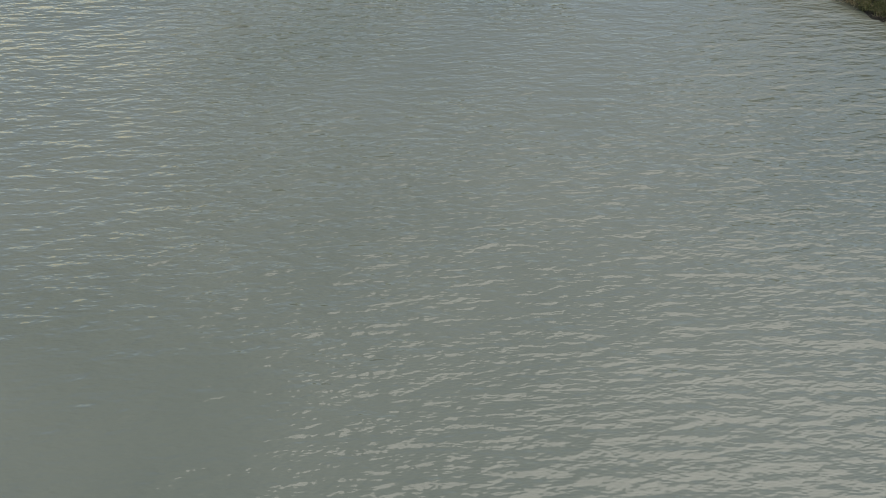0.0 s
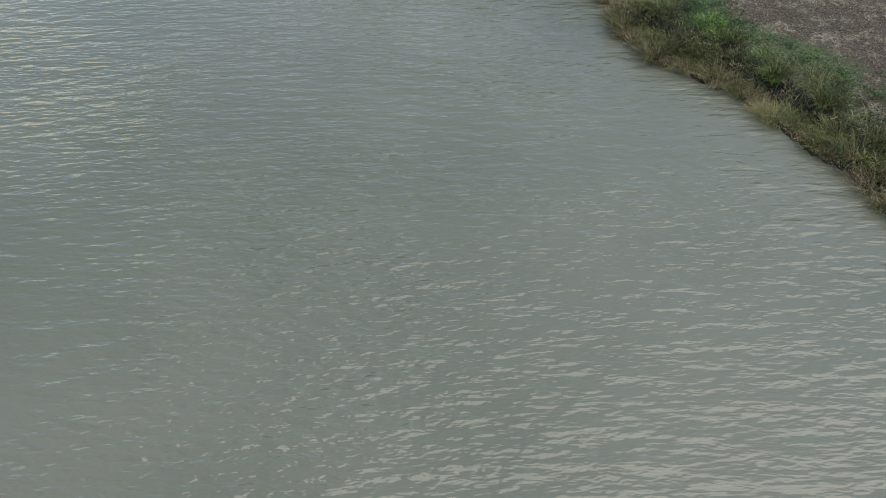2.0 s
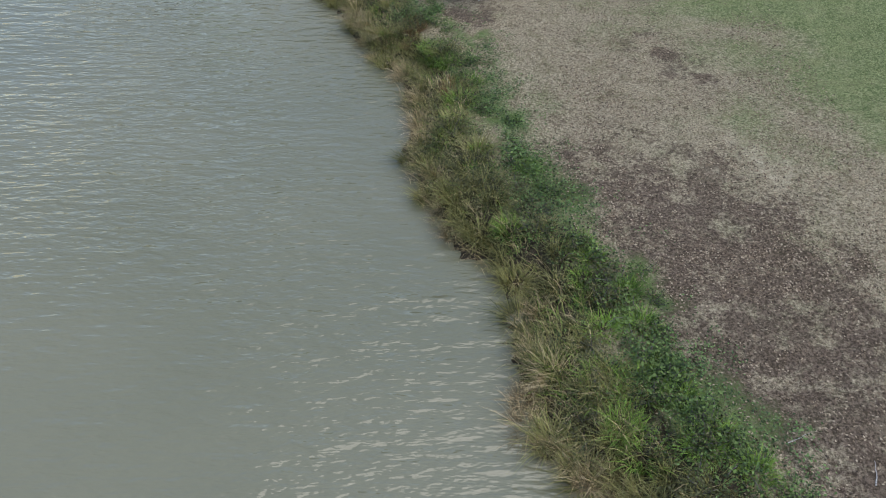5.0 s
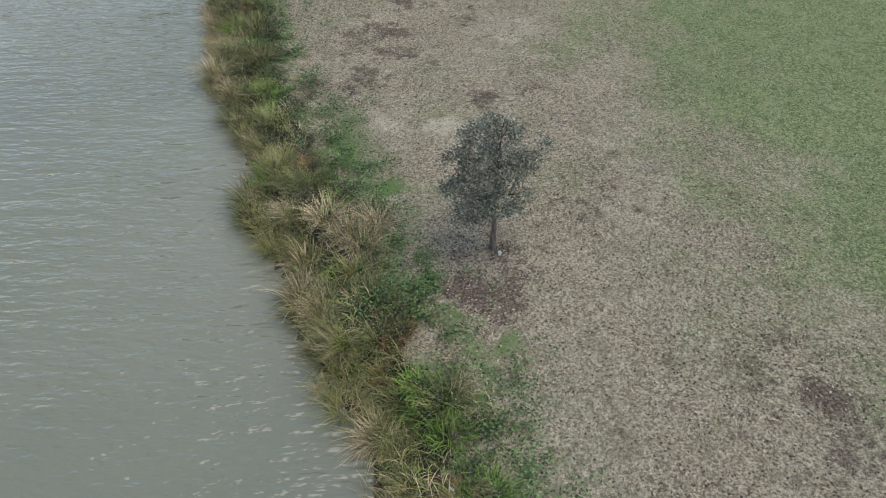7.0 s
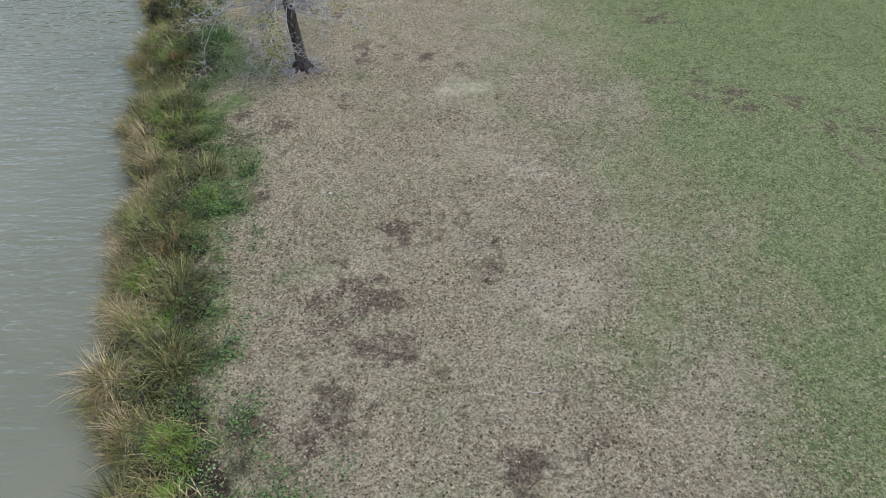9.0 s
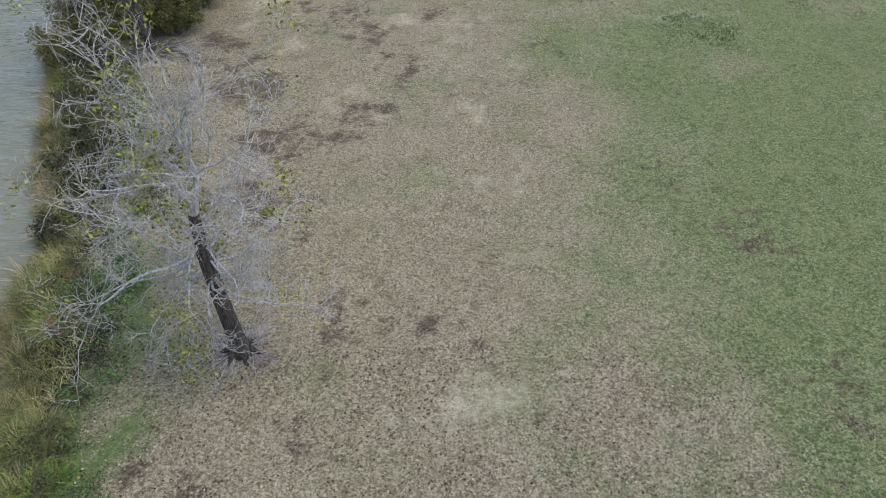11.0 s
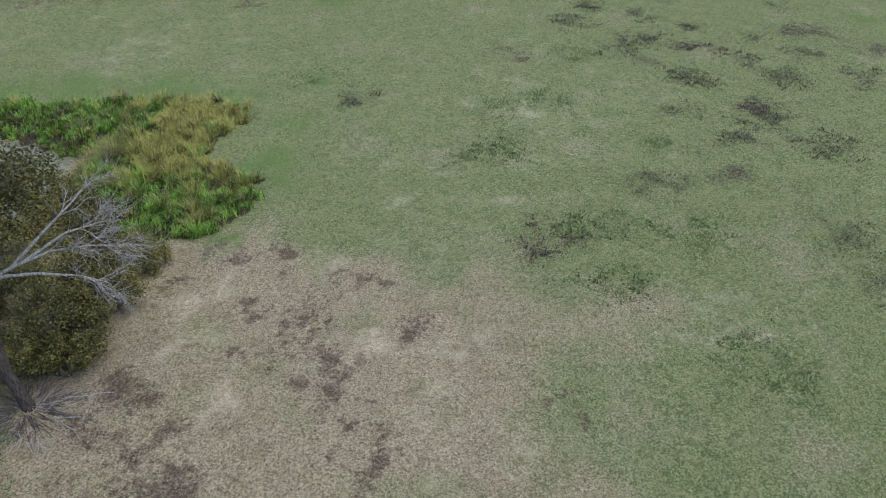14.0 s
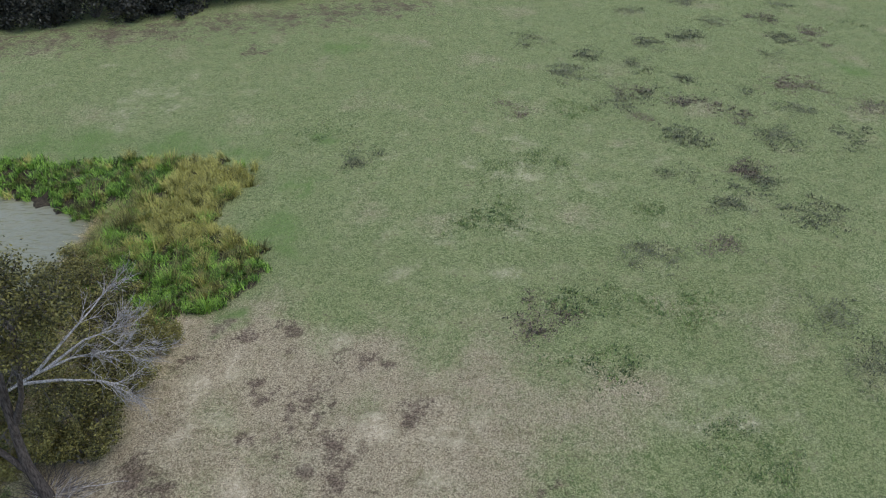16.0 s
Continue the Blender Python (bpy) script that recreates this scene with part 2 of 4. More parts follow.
class Tubes:
    """Gathers tapering round limbs into one mesh."""

    def __init__(self):
        self.v, self.f, self.n = [], [], 0

    def add(self, pts, radii, sides=4):
        pts = np.asarray(pts, float)
        t = np.gradient(pts, axis=0)
        t /= np.linalg.norm(t, axis=1)[:, None] + 1e-9
        ref = np.array([0.0, 0, 1]) if abs(t[0, 2]) < 0.8 else np.array([1.0, 0, 0])
        a = np.cross(t, ref)
        a /= np.linalg.norm(a, axis=1)[:, None] + 1e-9
        b = np.cross(t, a)
        ang = np.arange(sides) * 2 * np.pi / sides
        ring = a[:, None] * np.cos(ang)[None, :, None] + b[:, None] * np.sin(ang)[None, :, None]
        self.v.append((pts[:, None] + ring * np.asarray(radii)[:, None, None]).reshape(-1, 3))
        m = len(pts)
        for i in range(m - 1):
            for j in range(sides):
                p, q = self.n + i * sides + j, self.n + i * sides + (j + 1) % sides
                self.f += [(p, q, q + sides), (p, q + sides, p + sides)]
        last = self.n + (m - 1) * sides
        self.f += [(last, last + j, last + j + 1) for j in range(1, sides - 1)]
        self.n += m * sides

    def mesh(self, name, material):
        return tri_mesh(name, np.concatenate(self.v), self.f, material, True)


def wander(start, way, length, bends, curl, lift=0.0):
    """A crooked line that starts at a point and goes a way."""
    pts, d = [np.array(start, float)], np.array(way, float) / np.linalg.norm(way)
    for _ in range(bends):
        d = d + rng.normal(size=3) * curl + (0, 0, lift)
        d /= np.linalg.norm(d)
        pts.append(pts[-1] + d * length / bends)
    return np.array(pts)


# ---- the lie of the land ----
SHORE = [(60, -60), (24, -2), (12.5, 14), (9.7, 18.2), (8.0, 19.3), (8.8, 22), (7.9, 24.3), (6.5, 27.9), (4.9, 29.6), (4.1, 31), (4.2, 33.2), (2.7, 36.0),
         (1.4, 37.2), (1.2, 39.3), (1.5, 40.4), (0.1, 42.3), (-0.7, 44), (-0.9, 47), (-1.2, 49.2), (-2.5, 51), (-2.9, 53.0), (-4.3, 54.7),
         (-4.8, 57.6), (-6.4, 60.8), (-6.8, 63.5), (-7.6, 65.2), (-7.2, 66.6), (-8.8, 69.6), (-8.2, 71.1), (-9.4, 72.7), (-9.6, 75.4),
         (-11.1, 79), (-12.4, 82.5), (-13.9, 86), (-14.4, 90), (-13.9, 95), (-13.8, 97.9), (-15.1, 98.3), (-18.8, 99.9), (-26, 101), (-45, 96), (-70, 70)]
FAR_SHORE = [(-85, 20), (-80, -50), (-30, -90), (30, -85)]
OUTLINE = np.array(SHORE + FAR_SHORE, float)
WATER_Z = -0.45


def shore_distance(x, y):
    """Metres from the waterline, positive on land."""
    p = np.stack([x, y], -1)
    best, inside = np.full(x.shape, 1e9), np.zeros(x.shape, bool)
    for a, b in zip(OUTLINE, np.roll(OUTLINE, -1, 0)):
        ab = b - a
        k = np.clip(((p - a) @ ab) / (ab @ ab), 0, 1)
        best = np.minimum(best, np.linalg.norm(p - a - k[..., None] * ab, axis=-1))
        cross = (a[1] > y) != (b[1] > y)
        inside ^= cross & (x < (b[0] - a[0]) * (y - a[1]) / (b[1] - a[1] + 1e-12) + a[0])
    return np.where(inside, -best, best)


def waves(x, y, seed, size):
    """Smooth uneven swells between -1 and 1, from a few crossing sines."""
    r = np.random.default_rng(seed)
    total = 0
    for _ in range(7):
        a, ph, k = r.uniform(0, 6.28), r.uniform(0, 6.28), r.uniform(0.6, 1.9) * 6.28 / size
        total = total + np.sin((x * np.cos(a) + y * np.sin(a)) * k + ph)
    return total / 3.5


def step(x, lo, hi):
    k = np.clip((x - lo) / (hi - lo), 0, 1)
    return k * k * (3 - 2 * k)


def edge_distance(x, y):
    return shore_distance(x, y) - 0.34 + 0.20 * waves(x, y, 3, 1.6) + 0.12 * waves(x, y, 4, 0.6)


def land_height(x, y, d):
    land = WATER_Z + 0.06 + 0.46 * step(d, -0.1, 0.9) + 0.05 * waves(x, y, 5, 9) + 0.03 * waves(x, y, 6, 2.2)
    bed = WATER_Z + 0.06 - 1.2 * step(-d, 0.0, 2.5)
    z = np.where(d > 0, land, bed)
    for cx, cy, rx, ry, deep in HOLLOWS:
        z = z - deep * np.exp(-((x - cx) / rx) ** 2 - ((y - cy) / ry) ** 2)
    return z


HOLLOWS = [(-8.7, 100.3, 0.7, 0.35, 0.3), (-7.4, 94.7, 0.25, 0.6, 0.15)]
TURF_EDGE = np.array([(20, 13), (36, 12.5), (42, 11), (48, 7.5), (54, 5.3), (58, 4.2), (62, 3.6), (67, 3.0), (72, 2.3), (81, 2.4), (85, 1.7), (88.5, 0.9), (90.5, -1.2), (91.6, -6), (93, -30), (140, -30)])
BARE_SOUTH = [(6.5, 38.8, 1.6), (6.2, 34.2, 1.8), (6.7, 32.4, 1.8), (9.2, 37.9, 0.7), (8.6, 36.3, 0.7), (9.0, 39.1, 0.6), (8.0, 34.5, 0.8), (5.7, 42.2, 1.6), (8.2, 29.5, 1.8), (10, 27, 2), (9.8, 36.8, 0.6), (7.9, 37.6, 0.5),
              (6.3, 48.9, 1.0), (5.9, 50.8, 0.8), (0.7, 52.3, 1.3), (-0.1, 51.7, 0.8), (2.4, 54.6, 0.35), (3.7, 54.9, 0.8)]
BARE_MIDDLE = [(-5.1, 65.8, 1.0), (-1.3, 60.9, 1.1), (-2.1, 62.6, 0.9), (-2.7, 59.3, 0.8), (1.5, 59.3, 0.6), (-4.9, 68.8, 0.9), (0.7, 64.6, 0.5), (-1.4, 64.9, 0.6), (9.4, 68.8, 1.5), (10.7, 67.8, 1.5), (7.2, 70.4, 1.2),
               (6.7, 71.8, 0.8), (-2.6, 72.8, 0.7), (-0.8, 72.4, 0.7), (4.5, 78.1, 0.6), (6.5, 75.4, 0.8), (-3.0, 70.1, 0.6), (2.1, 85.4, 0.5)]
BARE_NORTH = [(-4.0, 89.3, 0.7), (-2.8, 89.7, 0.5), (-1.9, 89.9, 0.5), (-5.3, 88.7, 0.4), (-5.2, 86.9, 0.5), (-3.2, 86.1, 0.9), (-3.9, 88.1, 0.5), (-4.3, 87.3, 0.4), (-8.0, 89.8, 0.5), (-7.1, 90.8, 0.5), (-5.9, 91.1, 0.5), (-5.1, 91.5, 0.4),
              (-1.0, 88.0, 0.5), (-7.8, 84.9, 1.3), (-2.4, 84.5, 0.7), (-3.0, 81.0, 0.7), (-1.6, 83.3, 0.7), (-6.6, 82.5, 1.4), (-5.2, 79.5, 1.2), (-4.6, 76.5, 1.0), (6.1, 82.3, 0.6), (-3.7, 79.3, 0.6)]
HEDGE_FOOT = [(-30, 112.7, 2.7), (-26.3, 114.5, 2.7), (-23.6, 115.8, 2.7), (-20.7, 116.9, 2.7), (-17.6, 117.9, 2.7), (-14.4, 118.9, 2.7), (-11.1, 119.9, 2.7), (-7.7, 121.3, 2.7), (-4.2, 122.7, 2.7), (-11.2, 114.3, 1.0)]
WASH = [(0.5, 95, 4.5), (3, 101, 4.5), (-15, 108, 4), (7, 88, 3)]
PALE = [(-6.7, 89.3, 0.8), (-7.4, 88.6, 0.6), (-3.2, 90.7, 0.8), (-2.5, 87.3, 0.8), (-0.7, 85.3, 1.1), (-6.9, 87.2, 0.6), (0.3, 87.0, 0.8), (-1.9, 91.6, 0.9), (-0.1, 84.3, 0.9), (-5.9, 84.6, 0.5), (-3.6, 81.8, 0.7), (-0.2, 81.1, 0.8),
        (1.0, 78.1, 0.9), (0.1, 70.9, 1.2), (-2.0, 80.9, 0.6), (2.1, 75.4, 0.9), (1.3, 83.8, 0.8), (-0.3, 60.4, 0.5), (1.6, 67.1, 1.0), (-2.9, 65.8, 0.6), (0.3, 57.4, 0.9), (2.0, 62.8, 1.2), (-1.6, 58.1, 0.8),
        (5.0, 55.6, 0.5), (1.6, 50.8, 0.35), (2.7, 52.3, 0.6), (8.6, 36.9, 0.6), (8.9, 38.1, 0.5), (6.8, 35.8, 0.6), (7.0, 44.5, 0.9)]
LUSH = [(4.0, 37.2, 0.8), (3.4, 40.3, 0.8), (1.2, 46.6, 0.9), (0.6, 50.7, 0.5), (-2.9, 56.5, 0.8), (-1.8, 55.3, 0.6), (-6.4, 69.5, 0.9), (-7.0, 97, 1.4), (-5.9, 95.8, 1.0), (-6.2, 100, 1.0), (-6.4, 104.6, 0.7), (-6.6, 115.3, 1.4), (21.1, 113.3, 1.4),
        (-16.3, 103.2, 1.6), (-12.6, 103.2, 1.6), (-18.7, 102.8, 1.6), (-9.6, 102.8, 1.4), (-6.9, 91.6, 0.6)]


MARSH = np.array([(-19.5, 101.6), (-17, 101.9), (-11.2, 102.1), (-8.2, 101.1), (-8.9, 98.6), (-8.5, 96.4), (-6.4, 94.6), (-6.6, 93.2), (-8.6, 91.6), (-9.6, 90.8), (-11.6, 93.0), (-13.8, 95.5),
                  (-13.7, 98.0), (-15.2, 98.4), (-19, 99.9), (-24, 100.8), (-24, 102)])


def in_marsh(x, y):
    x, y = x + 0.4 * waves(x, y, 61, 2.4) + 0.18 * waves(x, y, 62, 0.8), y + 0.4 * waves(x, y, 63, 2.4) + 0.18 * waves(x, y, 64, 0.8)
    inside = np.zeros(x.shape, bool)
    for a, b in zip(MARSH, np.roll(MARSH, -1, 0)):
        cross = (a[1] > y) != (b[1] > y)
        inside ^= cross & (x < (b[0] - a[0]) * (y - a[1]) / (b[1] - a[1] + 1e-12) + a[0])
    return inside


def spots(x, y, where):
    total = 0 * x
    x, y = x + 0.55 * waves(x, y, 31, 2.6) + 0.3 * waves(x, y, 33, 0.9), y + 0.55 * waves(x, y, 32, 2.6) + 0.3 * waves(x, y, 34, 0.9)
    for cx, cy, r in where:
        total = np.maximum(total, np.exp(-(((x - cx) / r) ** 2 + ((y - cy) / r) ** 2) ** 0.9))
    return total


def cover(x, y, d):
    """What grows where: shares of green turf, bare soil, bleached straw, and wet mud with shade painted under plants.
    """
    edge = np.interp(y, TURF_EDGE[:, 0], TURF_EDGE[:, 1]) + 0.6 * waves(x, y, 11, 5)
    green = step(x - edge, -3.0, 4.5) * (0.66 + 0.3 * waves(x, y, 12, 7)) + 0.5 * step(x - edge, 1.5, 6) * step(100 - y, 0, 30)
    green = green + 0.22 * step(waves(x, y, 13, 5), -0.1, 0.9) * (1 - green) + 0.3 * step(y, 91, 97)
    green = np.maximum(green, spots(x, y, LUSH))
    green = np.maximum(green, 0.55 * step(1.9 - d, 0, 1.0))
    soil = np.maximum(0.85 * spots(x, y, BARE_SOUTH + BARE_MIDDLE + BARE_NORTH), spots(x, y, HEDGE_FOOT))
    soil = np.maximum(soil, 0.85 * step(49 - y, 0, 7) * step(d, 1.4, 2.4) * step(7.5 - d + waves(x, y, 14, 3), 0, 2.5))
    pale = np.maximum(0.8 * spots(x, y, PALE) * (1 - 0.6 * green), 0.4 * spots(x, y, WASH))
    # mud at the waterline; further in, dark soil with painted shade under bank plants
    wet_shade = np.maximum(step(0.6 - d, 0, 0.5), step(1.3 - d + 0.5 * waves(x, y, 15, 1.5), 0, 0.6))
    # wet marsh floor, darkened as well to stand for shade between reeds
    wet_shade = np.maximum(wet_shade, in_marsh(x, y) * 0.9)
    lush = spots(x, y, LUSH)
    strip = 0.85 * step(d, 0.8, 1.5) * step(3.3 - d, 0, 1.3) * step(waves(x, y, 51, 6), -0.15, 0.6) * step(84 - y, 0, 8)
    return green, soil * (1 - 0.3 * green), pale, wet_shade, np.maximum(lush, strip)


def build_ground():
    def axis(lo, hi, fine, reach):
        mid = np.arange(lo, hi, fine)
        out = np.cumsum(fine * 1.16 ** np.arange(1, 47))
        out = out[out < reach]
        return np.concatenate([lo - out[::-1], mid, hi + out])

    xs, ys = axis(-25, 26, 0.2, 900), axis(16, 124, 0.2, 900)
    x, y = [a.ravel() for a in np.meshgrid(xs, ys)]
    d = edge_distance(x, y)
    green, soil, pale, wet_shade, lush = cover(x, y, d)
    i = np.arange((len(xs)) * (len(ys))).reshape(len(ys), len(xs))
    a, b, c, e = i[:-1, :-1].ravel(), i[:-1, 1:].ravel(), i[1:, 1:].ravel(), i[1:, :-1].ravel()
    tris = np.concatenate([np.stack([a, b, c], -1), np.stack([a, c, e], -1)])
    me = tri_mesh("ground", np.stack([x, y, land_height(x, y, d)], -1), tris, GROUND, True, green=green, dirt=soil, pale=pale, wet_shade=wet_shade, lush=lush)
    tagged(new("ground", me), "patchy meadow of straw, bare soil and green turf", "ground", kind="structure")
    bm = bmesh.new()
    bmesh.ops.create_grid(bm, x_segments=60, y_segments=60, size=100)
    me = bpy.data.meshes.new("water")
    bm.to_mesh(me)
    me.materials.append(WATER)
    ob = tagged(new("water", me), "murky grey-green pond with wind ripples", "water", kind="structure")
    ob.location = (-20, 20, WATER_Z)


build_ground()


def ground_z(x, y):
    x, y = np.atleast_1d(np.asarray(x, float)), np.atleast_1d(np.asarray(y, float))
    return land_height(x, y, edge_distance(x, y))


def scatter_turf(name, count, box, high, wide, label):
    x, y = rng.uniform(box[0], box[1], count), rng.uniform(box[2], box[3], count)
    d = edge_distance(x, y)
    keep = d > 0.5
    x, y, d = x[keep], y[keep], d[keep]
    green, soil, pale, wet_shade, lush = cover(x, y, d)
    keep = rng.uniform(size=len(x)) > 0.75 * np.maximum(soil, pale)
    x, y, d, green, soil, lush = x[keep], y[keep], d[keep], green[keep], soil[keep], lush[keep]
    n = len(x)
    v, t, m = blades(np.stack([x, y, land_height(x, y, d) - 0.005], -1), high * rng.uniform(0.5, 1.4, n), wide * rng.uniform(0.7, 1.3, n),
                     rng.uniform(0, 6.28, n), rng.uniform(0.3, 1.6, n), 1)
    me = tri_mesh(name, v, t, TURF, green=np.repeat(green, m), dirt=np.repeat(soil, m), lush=np.repeat(lush, m))
    tagged(new(name, me), label, "grass", kind="stuff")


scatter_turf("turf_grass", 300000, (-9, 13, 26, 72), 0.055, 0.014, "short patchy grass, dry straw and green")
scatter_turf("turf_grass", 260000, (-10, 14, 72, 96), 0.065, 0.016, "short straw-coloured grass fading into green turf")
scatter_turf("turf_grass", 150000, (-22, 28, 96, 126), 0.08, 0.035, "mown green meadow grass")


def leaf_litter(name, count, box, size, thick, label):
    """Fallen leaves lying flat, in drifts."""
    x, y = rng.uniform(box[0], box[1], count), rng.uniform(box[2], box[3], count)
    d = edge_distance(x, y)
    green, soil, pale, wet_shade, lush = cover(x, y, d)
    drift = 0.45 + 0.5 * waves(x, y, 41, 3.0) + 0.25 * waves(x, y, 42, 0.9) + thick
    keep = (d > 0.9) & (rng.uniform(size=count) < drift * (1 - 0.8 * green))
    x, y, d = x[keep], y[keep], d[keep]
    n = len(x)
    at = np.stack([x, y, land_height(x, y, d) + 0.012], -1)
    a, L = rng.uniform(0, 6.28, n), size * rng.uniform(0.5, 1.3, n)
    u = np.stack([np.cos(a), np.sin(a), rng.uniform(-0.25, 0.45, n)], -1) * L[:, None]
    w = np.stack([-np.sin(a), np.cos(a), rng.uniform(-0.3, 0.5, n)], -1) * L[:, None] * 0.34
    v = np.stack([at, at + u * 0.5 + w, at + u, at + u * 0.5 - w], 1).reshape(-1, 3)
    t = (np.arange(n)[:, None, None] * 4 + np.array([(0, 1, 2), (0, 2, 3)])[None]).reshape(-1, 3)
    tagged(new(name, tri_mesh(name, v, t, LITTER)), label, "fallen leaves", kind="stuff")


leaf_litter("leaf_litter", 200000, (-8, 10, 40, 72), 0.05, 0.2, "brown and tan fallen leaves in loose drifts")
leaf_litter("leaf_litter", 60000, (1, 12, 24, 42), 0.045, 0.2, "brown fallen leaves on bare dark soil")
leaf_litter("leaf_litter", 40000, (-9, 3, 72, 92), 0.042, 0.0, "thin scatter of brown leaves on dry turf")


# ---- the bank: tussocks, ferns, ivy and bramble along the waterline ----
def tussock_mesh(name, material, count, high, spread, wide=0.016, lean=(0.25, 1.2)):
    a, r = rng.uniform(0, 6.28, count), spread * 0.45 * np.sqrt(rng.uniform(size=count))
    roots = np.stack([r * np.cos(a), r * np.sin(a), np.full(count, -0.05)], -1)
    v, t, _ = blades(roots, high * rng.uniform(0.45, 1.15, count), wide * rng.uniform(0.7, 1.4, count), a + rng.normal(0, 0.6, count),
                     rng.uniform(*lean, count), 3)
    return tri_mesh(name, v, t, material)


def leafy_thing(name, material, count, radius, high, size, label, category, group):
    """A low mound of leafy stems with an uneven outline, built once under the soil and then copied."""
    root = empty(name, 30, -20, -3, label, category, group)
    stems, lumps = Tubes(), []
    for i in range(9):
        a = i * 0.7 + rng.normal(0, 0.2)
        p = wander((0, 0, 0), (math.cos(a), math.sin(a), rng.uniform(0.3, 1.2) * high / radius), radius * rng.uniform(0.5, 1.0), 4, 0.3)
        p[:, 2] = np.clip(p[:, 2], 0.0, high)
        stems.add(p, np.linspace(0.009, 0.004, 5), 4)
        lumps += list(p[1:])
    tagged(part("woody_base", stems.mesh("stems", TWIG_DARK), root, "thin woody stems"), kind="stuff")
    at = np.array(lumps)[rng.integers(0, len(lumps), count)] + rng.normal(size=(count, 3)) * (radius * 0.16, radius * 0.16, high * 0.24)
    at[:, 2] = np.maximum(at[:, 2], -0.02)
    v, t = leaves(at, size, 0.5)
    part("foliage", tri_mesh("foliage", v, t, material), root, "small crowded leaves")
    return root


KINDS = {
    "straw": ("straw_tussock", "bleached straw grass tussock arching over the water edge", "grass tussock", "straw tussocks on the bank",
              [tussock_mesh("straw_tussock", STRAW, 260, 0.62, 0.6, 0.015, (0.3, 1.4)) for _ in range(4)]),
    "olive": ("sedge_tussock", "olive-green bank grass tussock with dry tips", "grass tussock", "olive tussocks on the bank",
              [tussock_mesh("sedge_tussock", OLIVE, 260, 0.58, 0.6, 0.017, (0.3, 1.4)) for _ in range(4)]),
    "fresh": ("grass_tussock", "fresh green grass tussock on the pond bank", "grass tussock", "green tussocks on the bank",
              [tussock_mesh("grass_tussock", FRESH, 240, 0.40, 0.65, 0.019) for _ in range(3)]),
    "rust": ("fern", "rust-brown withered fern among bank grass", "fern", "withered ferns on the bank",
             [tussock_mesh("fern", RUST, 130, 0.42, 0.45, 0.03) for _ in range(2)]),
}
MOUNDS = {
    "ivy": [leafy_thing("ivy_mound", IVY, 430, 0.55, 0.26, 0.06, "low mound of small green leaves behind the bank grass", "ground cover", "leafy mounds on the bank") for _ in range(4)],
    "bramble": [leafy_thing("bramble", BRAMBLE, 480, 0.55, 0.42, 0.055, "dark straggling bramble on the bank", "shrub", "brambles on the bank") for _ in range(4)],
}
unused = {(kind, i) for kind in MOUNDS for i in range(4)}


def plant(kind, x, y, size, turn=None):
    at = pose(x, y, float(ground_z(x, y)[0]) - 0.01, 0, 0, rng.uniform(0, 360) if turn is None else turn) @ Matrix.Scale(size, 4)
    if kind in MOUNDS:
        i = int(rng.integers(4))
        if (kind, i) in unused:
            unused.discard((kind, i))
            MOUNDS[kind][i].matrix_basis = at
            return MOUNDS[kind][i]
        ob = copy_thing(MOUNDS[kind][i], at)
        ob.matrix_basis = at
        return ob
    name, label, category, group, meshes = KINDS[kind]
    ob = tagged(new(name, meshes[int(rng.integers(len(meshes)))]), label, category, group)
    ob.matrix_basis = at
    return ob


def along_shore(first, last):
    """Places along the waterline, each with the way inland."""
    p = np.array(SHORE[first:last], float)
    seg = np.linalg.norm(np.diff(p, axis=0), axis=1)
    total = np.concatenate([[0], np.cumsum(seg)])

    def at(s):
        x, y = np.interp(s, total, p[:, 0]), np.interp(s, total, p[:, 1])
        x2, y2 = np.interp(s + 0.9, total, p[:, 0]), np.interp(s + 0.9, total, p[:, 1])
        x1, y1 = np.interp(s - 0.9, total, p[:, 0]), np.interp(s - 0.9, total, p[:, 1])
        tx, ty = x2 - x1, y2 - y1
        k = math.hypot(tx, ty) + 1e-9
        return x, y, ty / k, -tx / k

    return at, total[-1]


shore_at, shore_length = along_shore(2, 37)


def grow_bank():
    s = 0.0
    while s < shore_length:
        x, y, nx, ny = shore_at(s)
        lush = 0.5 + 0.5 * math.sin(s * 0.9) * math.sin(s * 0.37 + 1)
        for kind, off, chance, size in (
                ("straw", rng.uniform(-0.05, 0.5), 0.45 if y < 47 else 0.6, rng.uniform(0.6, 1.1)), ("straw", rng.uniform(-0.1, 0.2), 0.3, rng.uniform(0.45, 0.7)), ("olive", rng.uniform(-0.05, 0.6), 0.85, rng.uniform(0.7, 1.15)),
                ("olive", rng.uniform(0.5, 1.5), 0.75, rng.uniform(0.6, 1.1)), ("bramble", rng.uniform(0.6, 1.9), 0.95, rng.uniform(0.65, 1.1)),
                ("ivy", rng.uniform(1.2, 2.5), 0.85, rng.uniform(0.6, 1.0)), ("fresh", rng.uniform(0.5, 1.9), 0.25 + 0.5 * lush, rng.uniform(0.7, 1.1)),
                ("rust", rng.uniform(0.4, 1.5), 0.10 if 40 < y < 75 else 0.02, rng.uniform(0.7, 1.0))):
            if rng.uniform() < chance:
                plant(kind, x + nx * off, y + ny * off, size)
        s += rng.uniform(0.35, 0.55)


